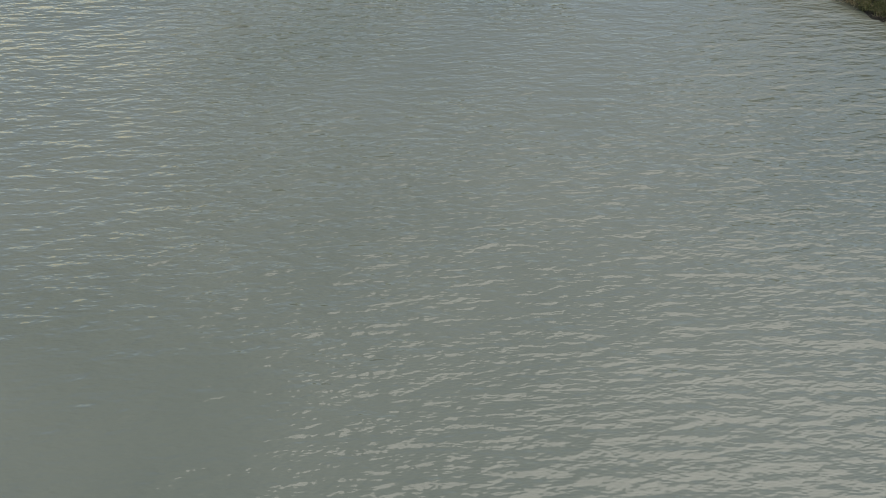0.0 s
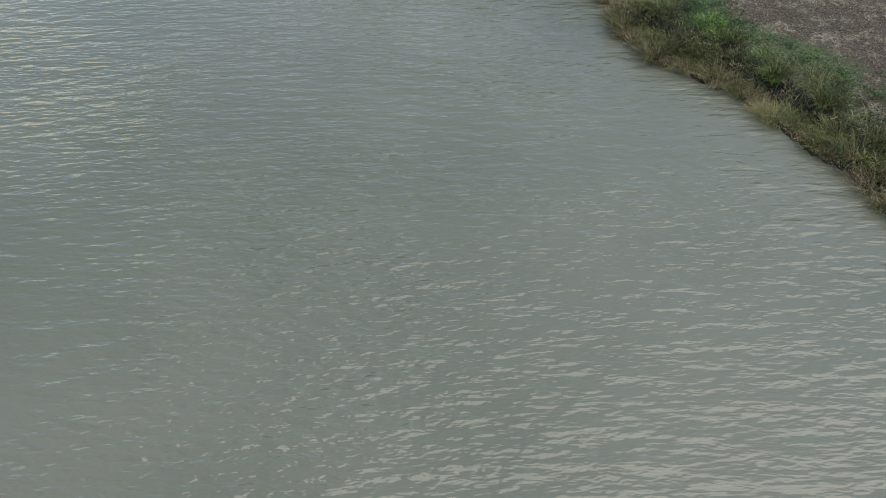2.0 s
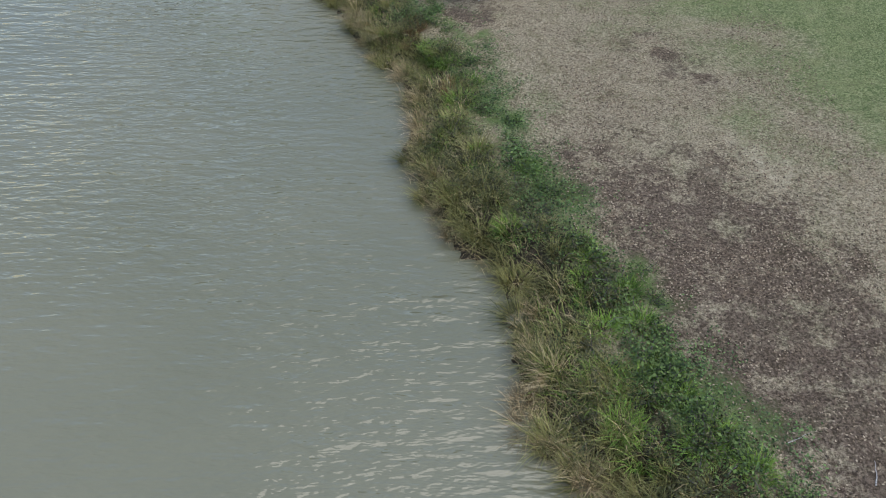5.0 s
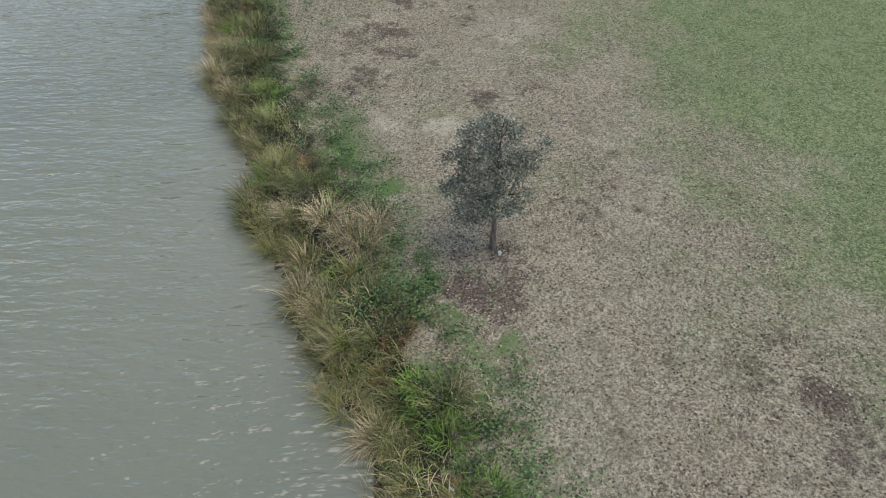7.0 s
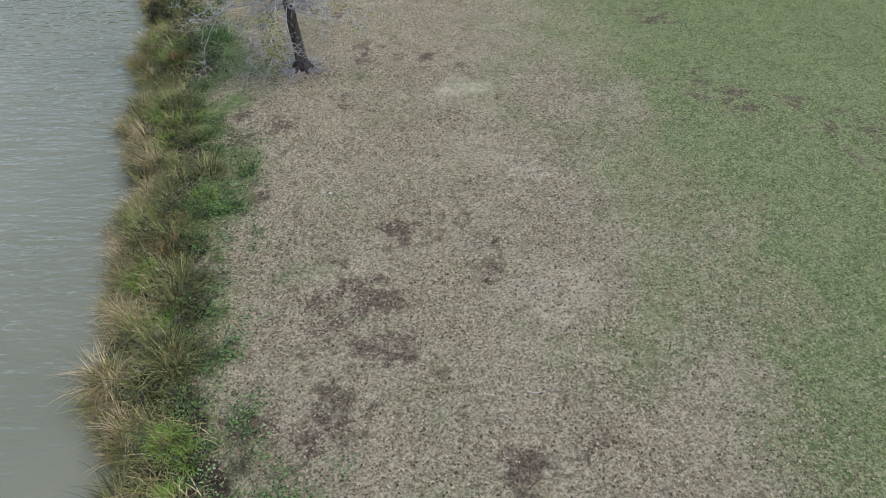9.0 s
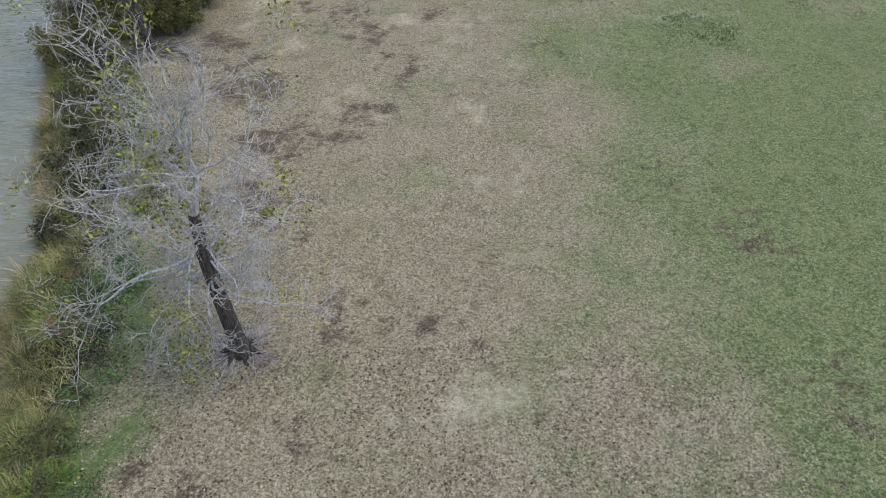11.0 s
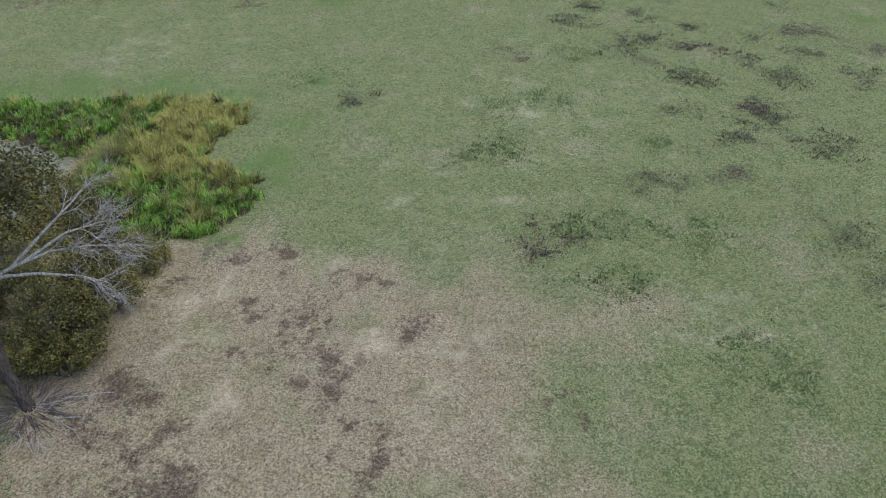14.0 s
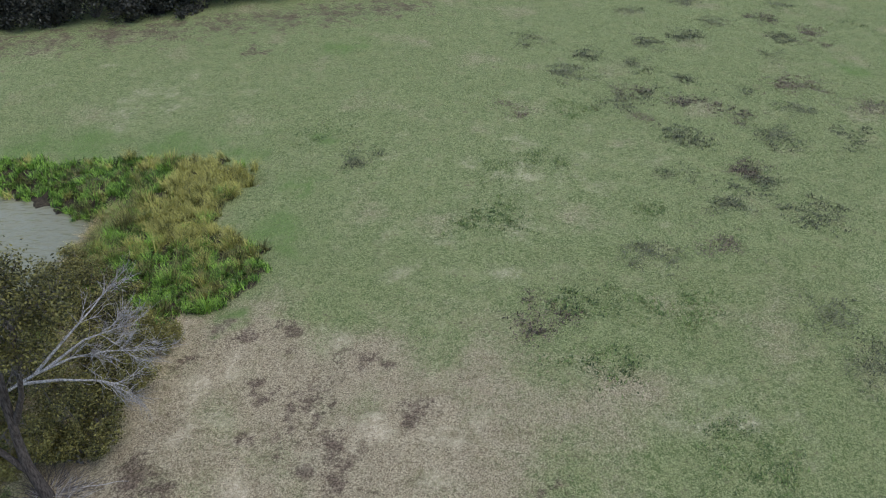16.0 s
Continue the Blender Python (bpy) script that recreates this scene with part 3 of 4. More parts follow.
grow_bank()
for x, y in ((-0.95, 51.4), (-0.75, 51.0), (-0.9, 50.7)):
    plant("rust", x, y, 0.75)
for x, y in ((-1.9, 53.6), (-1.6, 53.2), (-2.4, 54.2), (-1.4, 53.9), (-3.2, 54.6), (4.6, 32.4), (4.9, 31.9), (1.9, 38.4)):
    plant("straw", x, y, 0.95)
for x, y in ((4.0, 37.2), (3.6, 38.0), (3.4, 38.5), (3.3, 39.6), (3.2, 40.5), (4.4, 36.6), (2.7, 41.3), (1.6, 44.2)):
    plant("ivy", x, y, 1.3), plant("fresh", x + 0.2, y - 0.2, 0.8)


def bank_grass():
    """The close growth between the tussocks."""
    count = 40000
    x, y, az = np.empty(count), np.empty(count), np.empty(count)
    for i, s in enumerate(rng.uniform(0, shore_length, count // 8)):
        px, py, nx, ny = shore_at(s)
        off = rng.normal(0.55, 0.48)
        sl = slice(8 * i, 8 * i + 8)
        x[sl], y[sl] = px + nx * off + rng.normal(0, 0.09, 8), py + ny * off + rng.normal(0, 0.09, 8)
        az[sl] = math.atan2(-ny, -nx) + rng.normal(0, 1.1, 8)
    d = edge_distance(x, y)
    keep = d > -0.12
    x, y, az, d = x[keep], y[keep], az[keep], d[keep]
    n = len(x)
    v, t, _ = blades(np.stack([x, y, land_height(x, y, d) - 0.02], -1), rng.uniform(0.15, 0.45, n), rng.uniform(0.012, 0.022, n), az, rng.uniform(0.4, 1.4, n), 2)
    for name, material, lo, hi, label in (("bank_grass", OLIVE, 0.0, 0.6, "tangled olive grass along the pond bank"), ("bank_straw", STRAW, 0.6, 0.85, "dead straw lodged along the waterline"),
                                          ("bank_green", FRESH, 0.85, 1.0, "fresh green grass on the pond bank")):
        a, b = int(lo * n), int(hi * n)
        order = np.argsort(np.sin(np.floor(np.arange(n) / 8) * 12.9898) * 43758.5453 % 1, kind="stable")[a:b]
        vv = v.reshape(n, 5, 3)[order].reshape(-1, 3)
        tagged(new(name, tri_mesh(name, vv, t[:3 * len(order)], material)), label, "grass", kind="stuff")


bank_grass()


def herb_strip():
    """Low broad-leaved herbs behind the bank grass, and the dead stalks that hang into the water."""
    s = rng.uniform(0, shore_length, 9000)
    at = np.array([shore_at(k) for k in s])
    off = rng.normal(2.0, 0.55, len(s))
    x, y = at[:, 0] + at[:, 2] * off, at[:, 1] + at[:, 3] * off
    keep = (waves(x, y, 51, 6) + 0.5 * waves(x, y, 52, 1.3) > -0.25) & (y < 84)
    x, y = np.repeat(x[keep], 12), np.repeat(y[keep], 12)
    n = len(x)
    x, y = x + rng.normal(0, 0.11, n), y + rng.normal(0, 0.11, n)
    v, t = leaves(np.stack([x, y, ground_z(x, y) + rng.uniform(0.01, 0.13, n)], -1), 0.055, 0.75)
    tagged(new("herb_cover", tri_mesh("herb_cover", v, t, HERB)), "low bright green herbs behind the bank grass", "ground cover", kind="stuff")
    s = rng.uniform(0, shore_length, 9000)
    at = np.array([shore_at(k) for k in s])
    off = rng.normal(0.18, 0.12, len(s)) + 0.1 * waves(at[:, 0], at[:, 1], 53, 1.2)
    x, y = at[:, 0] + at[:, 2] * off, at[:, 1] + at[:, 3] * off
    n = len(x)
    v, t, _ = blades(np.stack([x, y, np.maximum(ground_z(x, y), WATER_Z) - 0.02], -1), rng.uniform(0.12, 0.38, n), rng.uniform(0.010, 0.02, n), np.arctan2(-at[:, 3], -at[:, 2]) + rng.normal(0, 0.9, n), rng.uniform(0.7, 1.6, n), 2)
    tagged(new("dead_stalks", tri_mesh("dead_stalks", v, t, STRAW)), "tan dead stalks trailing along the waterline", "grass", kind="stuff")


herb_strip()


# ---- trees ----
def oak_tree(x, y):
    root = empty("oak_tree", x, y, float(ground_z(x, y)[0]), "young oak with a dense grey-green crown on bare soil", "tree")
    trunk = Tubes()
    line = np.array([(0, 0, -0.1), (0, 0, 0.05), (0.01, 0, 0.5), (-0.02, 0.01, 1.0), (0.0, 0.0, 1.6), (0.03, 0.02, 2.3), (0.08, 0, 2.9)])
    trunk.add(line, [0.085, 0.065, 0.052, 0.048, 0.035, 0.02, 0.008], 9)
    part("trunk", trunk.mesh("trunk", BARK_OAK), root, "slim brown trunk")
    lumps = []
    for i in range(70):
        up = 1 - 2 * (i + 0.5) / 70
        a, k = i * 2.39996, rng.uniform(0.72, 1.0)
        wide = 0.80 * math.sqrt(1 - up * up) * (1.0 - 0.04 * up) * k
        lumps.append((-0.14 + wide * math.cos(a), wide * math.sin(a), 1.85 + 1.0 * up * (0.8 + 0.2 * k)))
    lumps = np.array(lumps) + rng.normal(size=(70, 3)) * (0.10, 0.10, 0.12)
    lumps[:, 0] += 0.10 * (lumps[:, 2] - 1.85)
    for i in range(0, 70, 3):
        x1, y1, z1 = lumps[i] * (0.9, 0.9, 1)
        z0 = max(0.85, min(2.5, z1 - 0.45 * math.hypot(x1, y1)))
        p = np.array([(0, 0, z0), (x1 * 0.35, y1 * 0.35, z0 + (z1 - z0) * 0.25), (x1 * 0.7, y1 * 0.7, z0 + (z1 - z0) * 0.65), (x1, y1, z1)]) + rng.normal(size=(4, 3)) * 0.015
        limb = Tubes()
        limb.add(p, (0.017, 0.013, 0.009, 0.004), 5)
        part("limb", limb.mesh("limb", BARK_OAK), root)
    n = 12500
    pick = lumps[rng.integers(0, 70, n)]
    inner = rng.uniform(size=n) < 0.3
    pick = np.where(inner[:, None], (pick - (-0.14, 0, 1.85)) * rng.uniform(0.3, 0.9, (n, 1)) + (-0.14, 0, 1.85), pick)
    v, t = leaves(pick + rng.normal(size=(n, 3)) * 0.075, 0.06, 0.35)
    part("crown", tri_mesh("crown", v, t, OAK_LEAF), root, "dense crown of small grey-green leaves")


oak_tree(0.93, 53.25)


def spray(tubes, line, radius, count, length, depth, tips, sides=3, wild=0.75, curl=0.3):
    """Side shoots along a line, and shoots on those, down to fine twigs."""
    for _ in range(count):
        k = rng.uniform(0.25, 1.0)
        i = min(len(line) - 2, int(k * (len(line) - 1)))
        at = line[i] + (line[i + 1] - line[i]) * (k * (len(line) - 1) - i)
        d = line[i + 1] - line[i]
        d = d / np.linalg.norm(d) + rng.normal(size=3) * wild
        p = wander(at, d, length * rng.uniform(0.5, 1.25), 4, curl, 0.02)
        r = radius * (1.1 - 0.5 * k)
        tubes.add(p, np.linspace(r, r * 0.4, 5), sides)
        if depth:
            spray(tubes, p, max(0.0062, radius * 0.6), max(3, count - 2), length * 0.52, depth - 1, tips, sides, wild, curl)
        else:
            tips.append(p[-1])


def bare_tree():
    root = empty("bare_tree", -4.31, 71.85, 0.0, "leafless tree with dark trunk and bleached grey twigs", "tree")
    root.location.z = float(ground_z(-4.31, 71.85)[0])
    trunk = Tubes()
    line = np.array([(0.05, 0, -0.15), (0.02, 0, 0.08), (-0.03, 0, 0.5), (-0.12, -0.02, 1.4), (-0.2, -0.03, 2.4), (-0.22, 0.0, 3.2), (-0.05, 0.10, 3.9), (-0.22, 0.16, 4.5), (-0.05, 0.12, 5.2)])
    trunk.add(line[:6], [0.26, 0.19, 0.155, 0.14, 0.125, 0.09], 10)
    for a in np.arange(6) * 1.05:
        trunk.add([(0.12 * math.cos(a), 0.12 * math.sin(a), 0.22), (0.28 * math.cos(a), 0.28 * math.sin(a), 0.04), (0.5 * math.cos(a), 0.5 * math.sin(a), -0.08)], [0.06, 0.05, 0.02], 6)
    part("trunk", trunk.mesh("trunk", BARK_DARK), root, "dark furrowed trunk")
    leader = Tubes()
    leader.add(line[5:], (0.08, 0.045, 0.024, 0.008), 8)
    part("leader", leader.mesh("leader", LIMB_GREY), root, "weathered grey upper stem")
    tips = []
    plan = [(2.7, 195, 2.6, 0.30, 0.075), (2.9, 165, 2.4, 0.45, 0.06), (3.1, 10, 2.0, 0.25, 0.05), (2.2, 350, 1.9, -0.12, 0.04), (1.9, 230, 1.7, -0.30, 0.035),
            (2.0, 340, 2.3, -0.62, 0.04), (2.1, 205, 2.6, -0.55, 0.045), (2.4, 178, 2.7, -0.3, 0.04), (2.6, 215, 2.8, -0.05, 0.05)]
    for i in range(36):
        climb = -0.35 + 1.9 * (i / 35) ** 1.4
        turn = i * 137.5 + 20
        z = 1.8 + 2.7 * (i / 35) + rng.normal(0, 0.15)
        left = 0.5 - 0.5 * math.cos(radians(turn))
        plan.append((z, turn, (1.45 + 0.75 * left) * (0.85 + 0.35 * i / 35) * rng.uniform(0.85, 1.1), climb, 0.045 - 0.02 * i / 35))
    for z, turn, reach, climb, r in plan:
        a = radians(turn)
        at = [np.interp(z, line[:, 2], line[:, k]) for k in (0, 1)]
        p = wander((*at, z), (math.cos(a), math.sin(a), climb), reach * 1.05, 9, 0.30, 0.02 if climb > 0 else -0.02)
        limb = Tubes()
        limb.add(p, np.linspace(r * 0.6, r * 0.16, 10), 6)
        holder = part("limb", limb.mesh("limb", LIMB_GREY), root, "weathered grey crooked limb")
        twigs = Tubes()
        spray(twigs, p, max(0.014, r * 0.33), 7, reach * 0.40, 2, tips, 3, 0.8, 0.36)
        tagged(part("branchwork", twigs.mesh("twigs", TWIG_PALE), holder, "fine pale bare twigs"), kind="stuff")
    tips = np.array(tips)
    pick = tips[np.argsort(np.sin(tips[:, 0] * 3) + np.cos(tips[:, 1] * 4) + rng.normal(0, 0.2, len(tips)))[:520]]
    v, t = leaves(np.repeat(pick, 7, 0) + rng.normal(size=(len(pick) * 7, 3)) * 0.06, 0.07, 0.2)
    part("leaf_sprays", tri_mesh("leaf_sprays", v, t, SHOOT_LEAF), root, "sparse yellow-green young leaves")


bare_tree()


def litter_ring(name, x, y, reach, count, material, label):
    """Thin dead sticks lying round a trunk."""
    tubes = Tubes()
    for _ in range(count):
        a, r0 = rng.uniform(0, 6.28), rng.uniform(0.15, 0.5) * reach
        r1 = r0 + rng.uniform(0.25, 0.6) * reach
        b = a + rng.normal(0, 0.25)
        p = np.array([(x + r0 * math.cos(a), y + r0 * math.sin(a)), (x + (r0 + r1) / 2 * math.cos((a + b) / 2), y + (r0 + r1) / 2 * math.sin((a + b) / 2)), (x + r1 * math.cos(b), y + r1 * math.sin(b))])
        z = ground_z(p[:, 0], p[:, 1]) + 0.01 + rng.uniform(0, 0.07, 3)
        tubes.add(np.column_stack([p - (x, y), z]), (0.009, 0.007, 0.003), 4)
    ob = tagged(new(name, tubes.mesh(name, material)), label, "dead twigs")
    ob.location = (x, y, 0)


litter_ring("twig_litter", -4.31, 71.85, 0.9, 110, TWIG_PALE, "pale dead twigs lying round the leafless tree")
litter_ring("twig_litter", -10.0, 84.85, 1.5, 190, TWIG_DARK, "dark dead twigs fanned round the willow foot")
litter_ring("twig_litter", -9.7, 84.5, 1.5, 60, TWIG_PALE, "bleached sticks strewn beside the willow foot")


def willow_tree():
    x, y = -10.02, 84.9
    root = empty("willow_tree", x, y, float(ground_z(x, y)[0]), "dark willow with olive leaves and a dead grey limb", "tree")
    stems = [[(0.05, 0, -0.15), (0, 0, 0.3), (-0.12, 0, 1.2), (-0.1, 0.05, 2.2), (0.0, 0.1, 3.2), (0.1, 0.2, 4.4), (0.25, 0.3, 5.6), (0.5, 0.4, 6.8)],
             [(-0.1, 0, 0.9), (-0.5, -0.1, 1.8), (-1.0, -0.1, 2.9), (-1.4, 0.1, 4.2), (-1.6, 0.2, 5.4)],
             [(-0.1, 0.05, 2.0), (-0.4, 0.5, 3.2), (-0.6, 0.9, 4.6), (-0.6, 1.2, 6.0)],
             [(0.0, 0.1, 2.6), (0.5, 0.0, 3.6), (0.9, -0.2, 4.8), (1.1, -0.2, 5.8)]]
    tips = []
    for i, line in enumerate(stems):
        line = np.array(line)
        t = Tubes()
        t.add(line, np.linspace(0.17 if i == 0 else 0.085, 0.02, len(line)), 9)
        stem = part("trunk" if i == 0 else "stem", t.mesh("trunk", BARK_DARK), root, "dark leaning trunk" if i == 0 else "")
        tw = Tubes()
        spray(tw, line[len(line) // 3:], 0.025, 9, 1.15, 2, tips)
        tagged(part("branchwork", tw.mesh("twigs", TWIG_DARK), stem, "grey-brown twigs"), kind="stuff")
    tips = np.array(tips)
    n = 30000
    group = tips[np.argsort(np.sin(tips[:, 0] * 2.1 + 1) + np.cos(tips[:, 1] * 2.6) + rng.normal(0, 0.5, len(tips)))[: len(tips) // 2]]
    at = group[rng.integers(0, len(group), n)] + rng.normal(size=(n, 3)) * (0.13, 0.13, 0.2)
    at = at[(at[:, 0] < 0.3) | (at[:, 2] > 5.2)]
    v, t = leaves(at, 0.08, 0.2)
    part("crown", tri_mesh("crown", v, t, OLIVE_LEAF), root, "thin crown of olive-brown leaves")
    for line, count in (([(-0.02, 0.15, 3.5), (0.6, 0.5, 3.75), (1.3, 0.9, 3.9), (2.0, 1.2, 3.85), (2.5, 1.4, 3.7)], 15), ([(0.6, 0.5, 3.75), (1.1, 1.1, 4.2), (1.6, 1.8, 4.6), (1.9, 2.3, 4.9)], 10),
                        ([(0.3, 0.35, 3.6), (1.1, 0.5, 3.6), (1.9, 0.7, 3.4), (2.4, 0.8, 3.15)], 12), ([(0.8, 0.6, 3.8), (1.5, 1.3, 4.1), (2.2, 1.7, 4.15)], 12)):
        t, line = Tubes(), np.array(line)
        t.add(line, np.linspace(0.045, 0.008, len(line)), 7)
        limb = part("dead_limb", t.mesh("dead_limb", TWIG_MID), root, "bare bleached limb")
        tw, ends = Tubes(), []
        spray(tw, line[1:], 0.014, count, 0.9, 1, ends, 3, 0.46, 0.24)
        tagged(part("branchwork", tw.mesh("twigs", TWIG_MID), limb, "bare grey twigs"), kind="stuff")


willow_tree()


def shrub(name, x, y, radius, high, count, size, leaf, wood, label, group):
    root = empty(name, x, y, float(ground_z(x, y)[0]) - 0.02, label, "shrub", group)
    stems, tips = Tubes(), []
    for i in range(9):
        a = i * 0.7 + rng.normal(0, 0.2)
        p = wander((0.1 * math.cos(a), 0.1 * math.sin(a), -0.05), (math.cos(a) * radius, math.sin(a) * radius, high * rng.uniform(0.7, 1.6)), rng.uniform(0.75, 1.05) * max(high, radius), 5, 0.15)
        stems.add(p, np.linspace(0.03, 0.008, 6) * max(1, high / 2), 5)
        spray(stems, p[1:], 0.011, 5, 0.3 * max(high, radius), 1, tips)
    part("woody_base", stems.mesh("stems", wood), root, "grey-brown woody stems")
    tips = np.array(tips)
    at = tips[rng.integers(0, len(tips), count)] + rng.normal(size=(count, 3)) * 0.085 * radius
    at[:, 2] = np.maximum(at[:, 2], 0.03)
    v, t = leaves(at, size, 0.3)
    part("foliage", tri_mesh("foliage", v, t, leaf), root, "uneven leafy crown")


for x, y, r, h in ((-10.2, 87.2, 1.1, 1.7), (-9.9, 89.3, 1.0, 1.3), (-10.9, 90.7, 1.1, 1.2), (-11.6, 88.7, 1.3, 2.0), (-12.3, 86.5, 1.2, 2.0), (-12.8, 91.3, 1.1, 1.5),
                   (-11.3, 92.2, 0.9, 1.2), (-12.9, 88.6, 1.2, 1.8), (-10.9, 85.9, 0.9, 1.3), (-12.3, 84.2, 1.0, 1.5), (-13.0, 93.4, 0.9, 1.3), (-9.6, 86.1, 0.6, 1.0), (-9.4, 88.5, 0.9, 1.3), (-9.2, 90.2, 0.8, 1.0), (-9.6, 87.3, 0.8, 1.2)):
    shrub("shrub", x, y, r, h, 6500, 0.07, OLIVE_LEAF, TWIG_DARK, "dense olive-brown shrub beside the pond", "shrubs beside the pond")
for x, y, r, h in ((-10.6, 81.6, 0.7, 0.9), (-9.4, 79.2, 0.6, 0.8), (-8.9, 77.0, 0.6, 0.7), (-11.3, 83.3, 0.7, 0.9), (-10.3, 80.4, 0.9, 1.1), (-9.8, 78.2, 0.8, 0.9), (-10.5, 82.2, 0.8, 1.0), (-9.1, 75.8, 0.7, 0.8)):
    shrub("shrub", x, y, r, h, 2600, 0.065, BRAMBLE, TWIG_DARK, "low dark green shrub on the bank edge", "low shrubs on the bank")
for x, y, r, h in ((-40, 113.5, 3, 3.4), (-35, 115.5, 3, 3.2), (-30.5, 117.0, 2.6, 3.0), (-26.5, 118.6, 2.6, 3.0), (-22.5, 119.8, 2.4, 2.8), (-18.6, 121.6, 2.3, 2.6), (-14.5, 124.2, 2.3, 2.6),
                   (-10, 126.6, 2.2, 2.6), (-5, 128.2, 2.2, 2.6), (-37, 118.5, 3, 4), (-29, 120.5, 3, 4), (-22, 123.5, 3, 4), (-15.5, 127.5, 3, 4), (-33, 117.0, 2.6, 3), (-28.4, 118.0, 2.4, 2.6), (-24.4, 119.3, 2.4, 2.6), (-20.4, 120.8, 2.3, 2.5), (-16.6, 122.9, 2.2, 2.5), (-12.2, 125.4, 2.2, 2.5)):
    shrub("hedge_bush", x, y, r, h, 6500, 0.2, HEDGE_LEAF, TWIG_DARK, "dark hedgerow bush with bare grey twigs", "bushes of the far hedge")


# ---- the marsh at the head of the pond ----
def marsh():
    cx, cy = rng.uniform(-24, -6, 5200), rng.uniform(90, 103, 5200)
    keep = in_marsh(cx, cy)
    cx, cy = cx[keep], cy[keep]
    ochre = step(cx, -12.6, -10.8) * step(cy, 94.5, 96.5) * step(-7.6 - cx, -0.6, 0.6) + 0.35 * waves(cx, cy, 21, 2.2) + 0.3 * step(cy, 100.6, 101.8)
    ochre = ochre + rng.normal(0, 0.16, len(cx))
    edge = rng.uniform(size=len(cx)) < 0.16
    for name, mask, material, lo, hi, label in (("reed_bed", (ochre >= 0.5) & ~edge, REED, 0.32, 0.62, "ochre and yellow-green marsh reeds in bent clumps"),
                                                ("marsh_grass", (ochre < 0.5) & ~edge, MARSH_GREEN, 0.2, 0.42, "vivid green marsh grass at the pond edge"),
                                                ("marsh_sedge", edge, OLIVE, 0.25, 0.5, "dull olive sedge scattered through the marsh")):
        x, y = np.repeat(cx[mask], 32), np.repeat(cy[mask], 32)
        n = len(x)
        x, y = x + rng.normal(0, 0.075, n), y + rng.normal(0, 0.075, n)
        tall = np.repeat(rng.uniform(lo, hi, mask.sum()), 32) * rng.uniform(0.6, 1.2, n)
        az = np.repeat(rng.uniform(0, 6.28, mask.sum()), 32) + rng.normal(0, 0.9, n)
        v, t, _ = blades(np.stack([x, y, ground_z(x, y) - 0.02], -1), tall, rng.uniform(0.022, 0.042, n), az, rng.uniform(0.2, 1.0, n), 2)
        tagged(new(name, tri_mesh(name, v, t, material)), label, "reeds", kind="stuff")


marsh()
reed_meshes = [tussock_mesh("reed_clump", m, 150, h, 0.5, 0.022, (0.15, 0.8)) for m, h in ((REED, 0.7), (MARSH_GREEN, 0.6), (REED, 0.6), (OLIVE, 0.6))]
made = 0
while made < 90:
    x, y = float(rng.uniform(-14, -6.3)), float(rng.uniform(91, 102))
    if in_marsh(np.array([x]), np.array([y]))[0]:
        ob = tagged(new("reed_clump", reed_meshes[made % 4]), "standing clump of yellowing reeds in the marsh", "reeds", "reed clumps in the marsh")
        ob.matrix_basis = pose(x, y, float(ground_z(x, y)[0]), 0, 0, rng.uniform(0, 360)) @ Matrix.Scale(rng.uniform(0.7, 1.1), 4)
        made += 1


# ---- weeds in the open meadow ----
def weed_patch(material, label, thick):
    """A low uneven patch of coarse weeds: a few lobes of leaf clumps, thinning outwards."""
    root = empty("weed_patch", 0, 0, 0, label, "weeds", "weed patches in the meadow")
    lobes = np.column_stack([rng.normal(0, 0.36, 12), rng.normal(0, 0.42, 12)])
    count = thick
    tuft = lobes[rng.integers(0, 12, count // 8)] + rng.normal(0, 0.32, (count // 8, 2))
    at = np.repeat(tuft, 8, 0) + rng.normal(0, 0.07, (count, 2))
    roots = np.column_stack([at, np.full(count, -0.02)])
    v, t, _ = blades(roots, rng.uniform(0.03, 0.11, count), rng.uniform(0.02, 0.045, count), rng.uniform(0, 6.28, count), rng.uniform(0.4, 1.5, count), 2)
    part("foliage", tri_mesh("foliage", v, t, material), root, "coarse spreading leaves")
    return root


DULL_WEEDS = [(15.8, 120.5), (13.4, 118.2), (20.8, 124.0), (14.7, 124.1), (4.4, 117.2), (11.0, 116.5), (18.9, 117.7), (17.2, 115.0), (9.4, 113.1), (11.8, 112.0), (9.2, 109.9), (14.7, 109.8), (16.4, 107.7), (10.4, 104.9), (14.7, 104.9),
              (17.7, 105.5), (12.7, 100.6), (8.9, 101.6), (10.6, 99.2), (13.7, 98.3), (6.9, 95.5), (11.8, 92.3), (7.2, 114.6), (7.7, 108.5), (6.0, 112.0), (12.5, 90.3), (-4.1, 102.0), (11.3, 99.0), (10.9, 122.0)]
BROWN_WEEDS = [(11.6, 108.5), (17.6, 110.8), (8.6, 106.7), (13.4, 106.8), (19.8, 108.6), (12.7, 102.0), (9.4, 96.1), (3.0, 92.0), (2.2, 108.0), (12.3, 101.4), (18.2, 110.4), (8.2, 110.3), (21, 118), (19.0, 121.5)]
GREEN_WEEDS = [(7.6, 98.3), (3.8, 102.4), (1.3, 102.1), (2.1, 98.7), (0.3, 97.1), (7.2, 92.8), (4.9, 93.4), (4.4, 89.4), (7.2, 87.6), (-5.9, 104.5), (6.0, 107.5), (24.0, 120.6), (1.7, 97.9), (8.0, 86.5)]
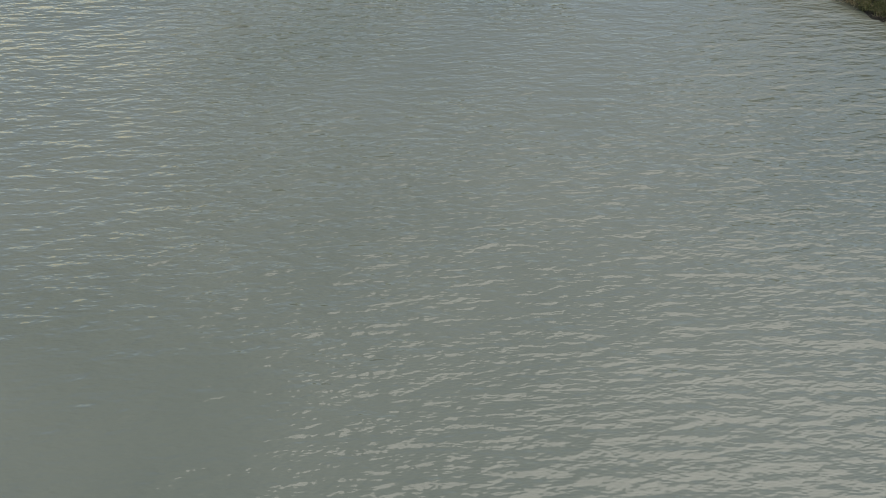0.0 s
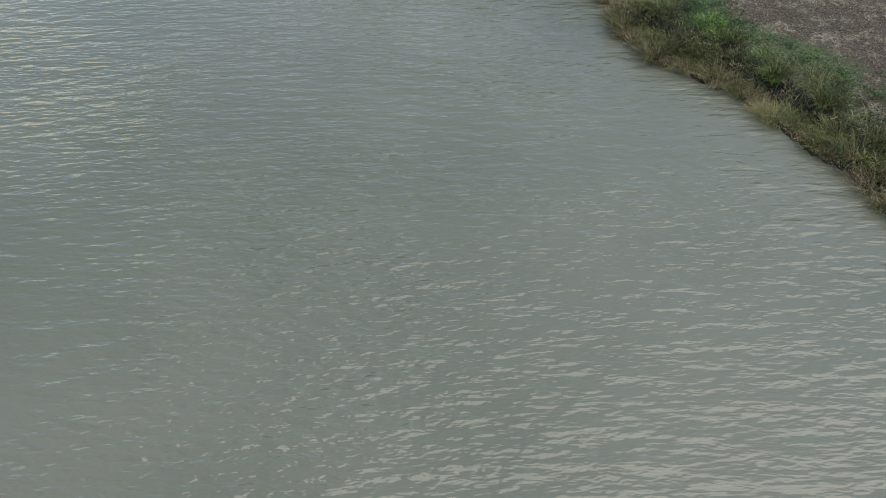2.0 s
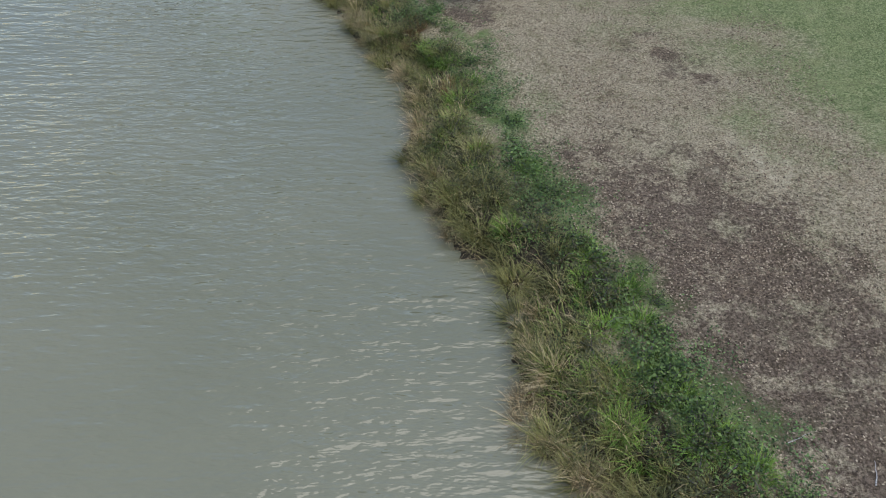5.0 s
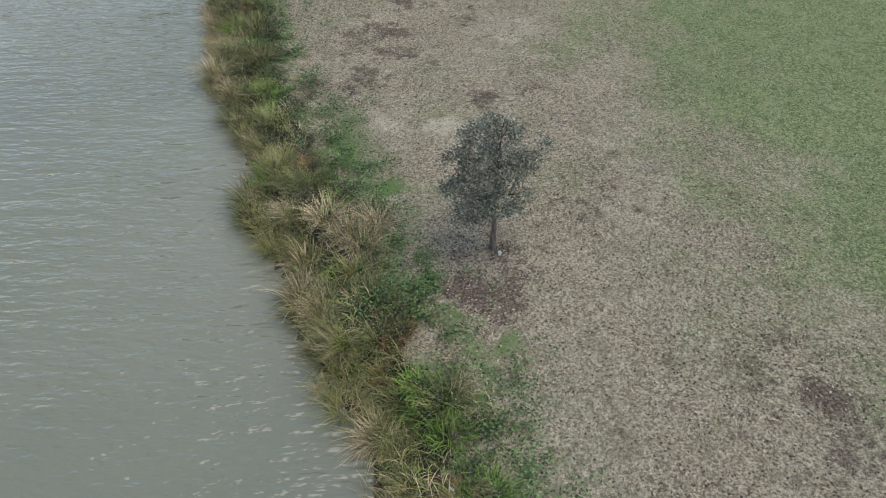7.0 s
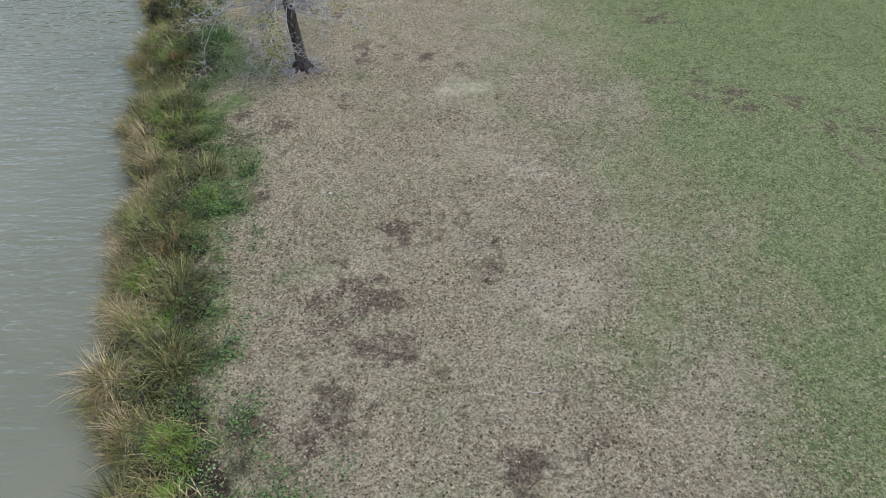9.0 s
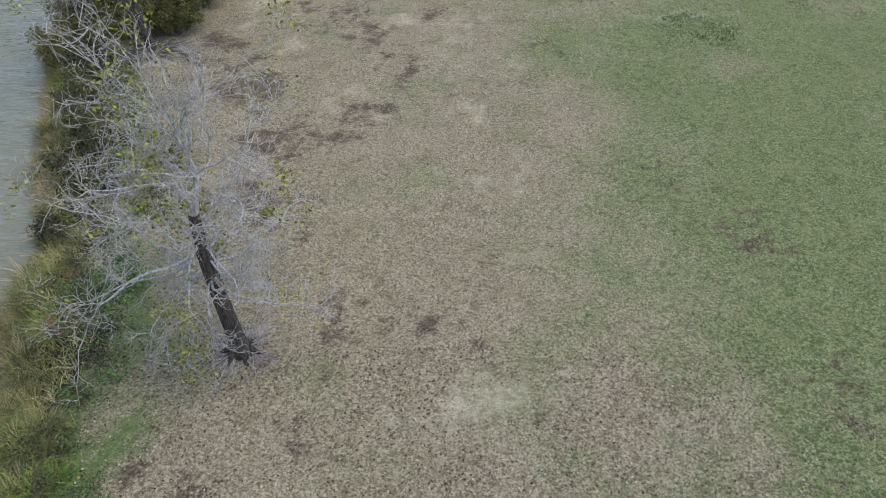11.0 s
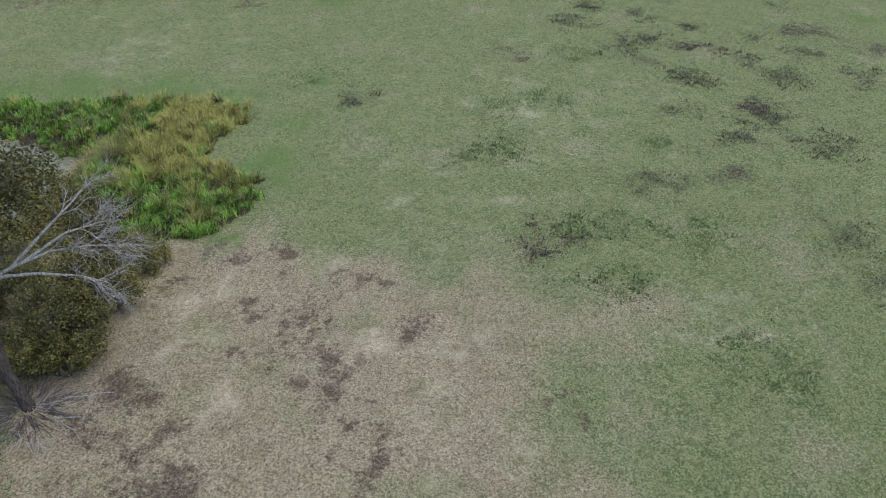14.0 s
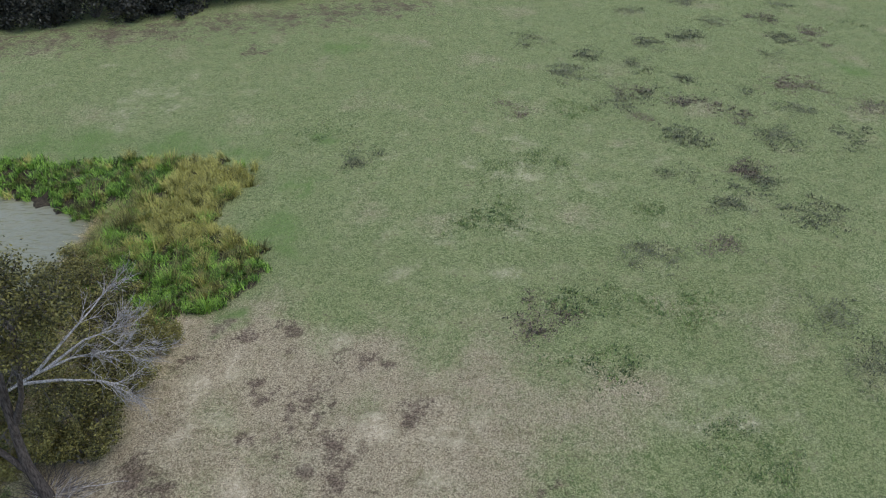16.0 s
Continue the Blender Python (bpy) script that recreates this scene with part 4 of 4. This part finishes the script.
for where, material, label, thick in ((DULL_WEEDS, WEED, "dull grey-green weed patch in the meadow turf", 1400), (BROWN_WEEDS, WEED_BROWN, "reddish-brown weed patch in the meadow turf", 1400), (GREEN_WEEDS, WEED_GREEN, "green coarse weed patch in the meadow turf", 800)):
    patches = [weed_patch(material, label, thick) for _ in range(4)]
    for i, (x, y) in enumerate(where):
        at = pose(x, y, float(ground_z(x, y)[0]), 0, 0, rng.uniform(0, 360)) @ Matrix.Scale(rng.uniform(1.0, 1.5), 4)
        ob = patches[i] if i < 4 else copy_thing(patches[i % 4], at)
        ob.matrix_basis = at


# ---- small things ----
def fallen_stick(x0, y0, x1, y1):
    size = math.hypot(x1 - x0, y1 - y0)
    p = np.linspace((x0, y0), (x1, y1), 7) + rng.normal(0, 0.018 * size, (7, 2))
    t = Tubes()
    t.add(np.column_stack([p, ground_z(p[:, 0], p[:, 1]) + 0.015]), np.linspace(0.008, 0.003, 7) * (1 + size), 6)
    tagged(new("fallen_stick", t.mesh("fallen_stick", TWIG_PALE)), "bleached bent stick lying on dry soil", "stick")


fallen_stick(-8.20, 82.45, -7.80, 80.90)
fallen_stick(-8.75, 100.35, -8.1, 100.15)
fallen_stick(-9.3, 85.2, -8.2, 85.45)
for x, y, a in ((5.2, 36.9, 0.4), (5.6, 35.4, 1.9), (6.3, 36.2, 1.2), (4.9, 34.2, 2.3), (7.1, 34.6, 0.9), (2.9, 57.6, 2.7), (4.6, 55.9, 2.6), (1.2, 60.4, 0.2)):
    fallen_stick(x, y, x + 0.45 * math.cos(a), y + 0.45 * math.sin(a))


def irrigation_cap(x, y):
    root = empty("irrigation_cap", x, y, float(ground_z(x, y)[0]), "weathered white plastic pipe cap beside the oak", "pipe cap")
    for name, r0, r1, z0, z1 in (("pipe", 0.04, 0.04, -0.05, 0.08), ("cap", 0.053, 0.048, 0.07, 0.12)):
        bm = bmesh.new()
        bmesh.ops.create_cone(bm, cap_ends=True, segments=20, radius1=r0, radius2=r1, depth=z1 - z0, matrix=Matrix.Translation((0, 0, (z0 + z1) / 2)))
        bmesh.ops.bevel(bm, geom=[e for e in bm.edges if e.calc_face_angle(0) > 1], offset=0.008, segments=2, affect="EDGES")
        me = bpy.data.meshes.new(name)
        bm.to_mesh(me)
        bm.free()
        me.materials.append(WHITE)
        part(name, me, root)
    return root


irrigation_cap(1.06, 53.05).scale = (0.7, 0.7, 0.8)


def litter_scrap(x, y, size):
    """A crumpled white scrap."""
    bm = bmesh.new()
    bmesh.ops.create_grid(bm, x_segments=5, y_segments=5, size=size)
    for v in bm.verts:
        v.co.z = 0.03 + rng.uniform(0, 0.5) * size
        v.co.x += rng.normal(0, 0.12) * size
    me = bpy.data.meshes.new("litter_scrap")
    bm.to_mesh(me)
    bm.free()
    me.materials.append(WHITE)
    ob = tagged(new("litter_scrap", me), "crumpled white scrap lying in the grass", "litter", "white scraps")
    ob.matrix_basis = pose(x, y, float(ground_z(x, y)[0]), 0, 0, rng.uniform(0, 360))
    ob.modifiers.new("thickness", "SOLIDIFY").thickness = 0.004


for x, y, size in ((-2.6, 55.05, 0.03), (0.1, 48.0, 0.035), (-2.85, 66.0, 0.035)):
    litter_scrap(x, y, size)
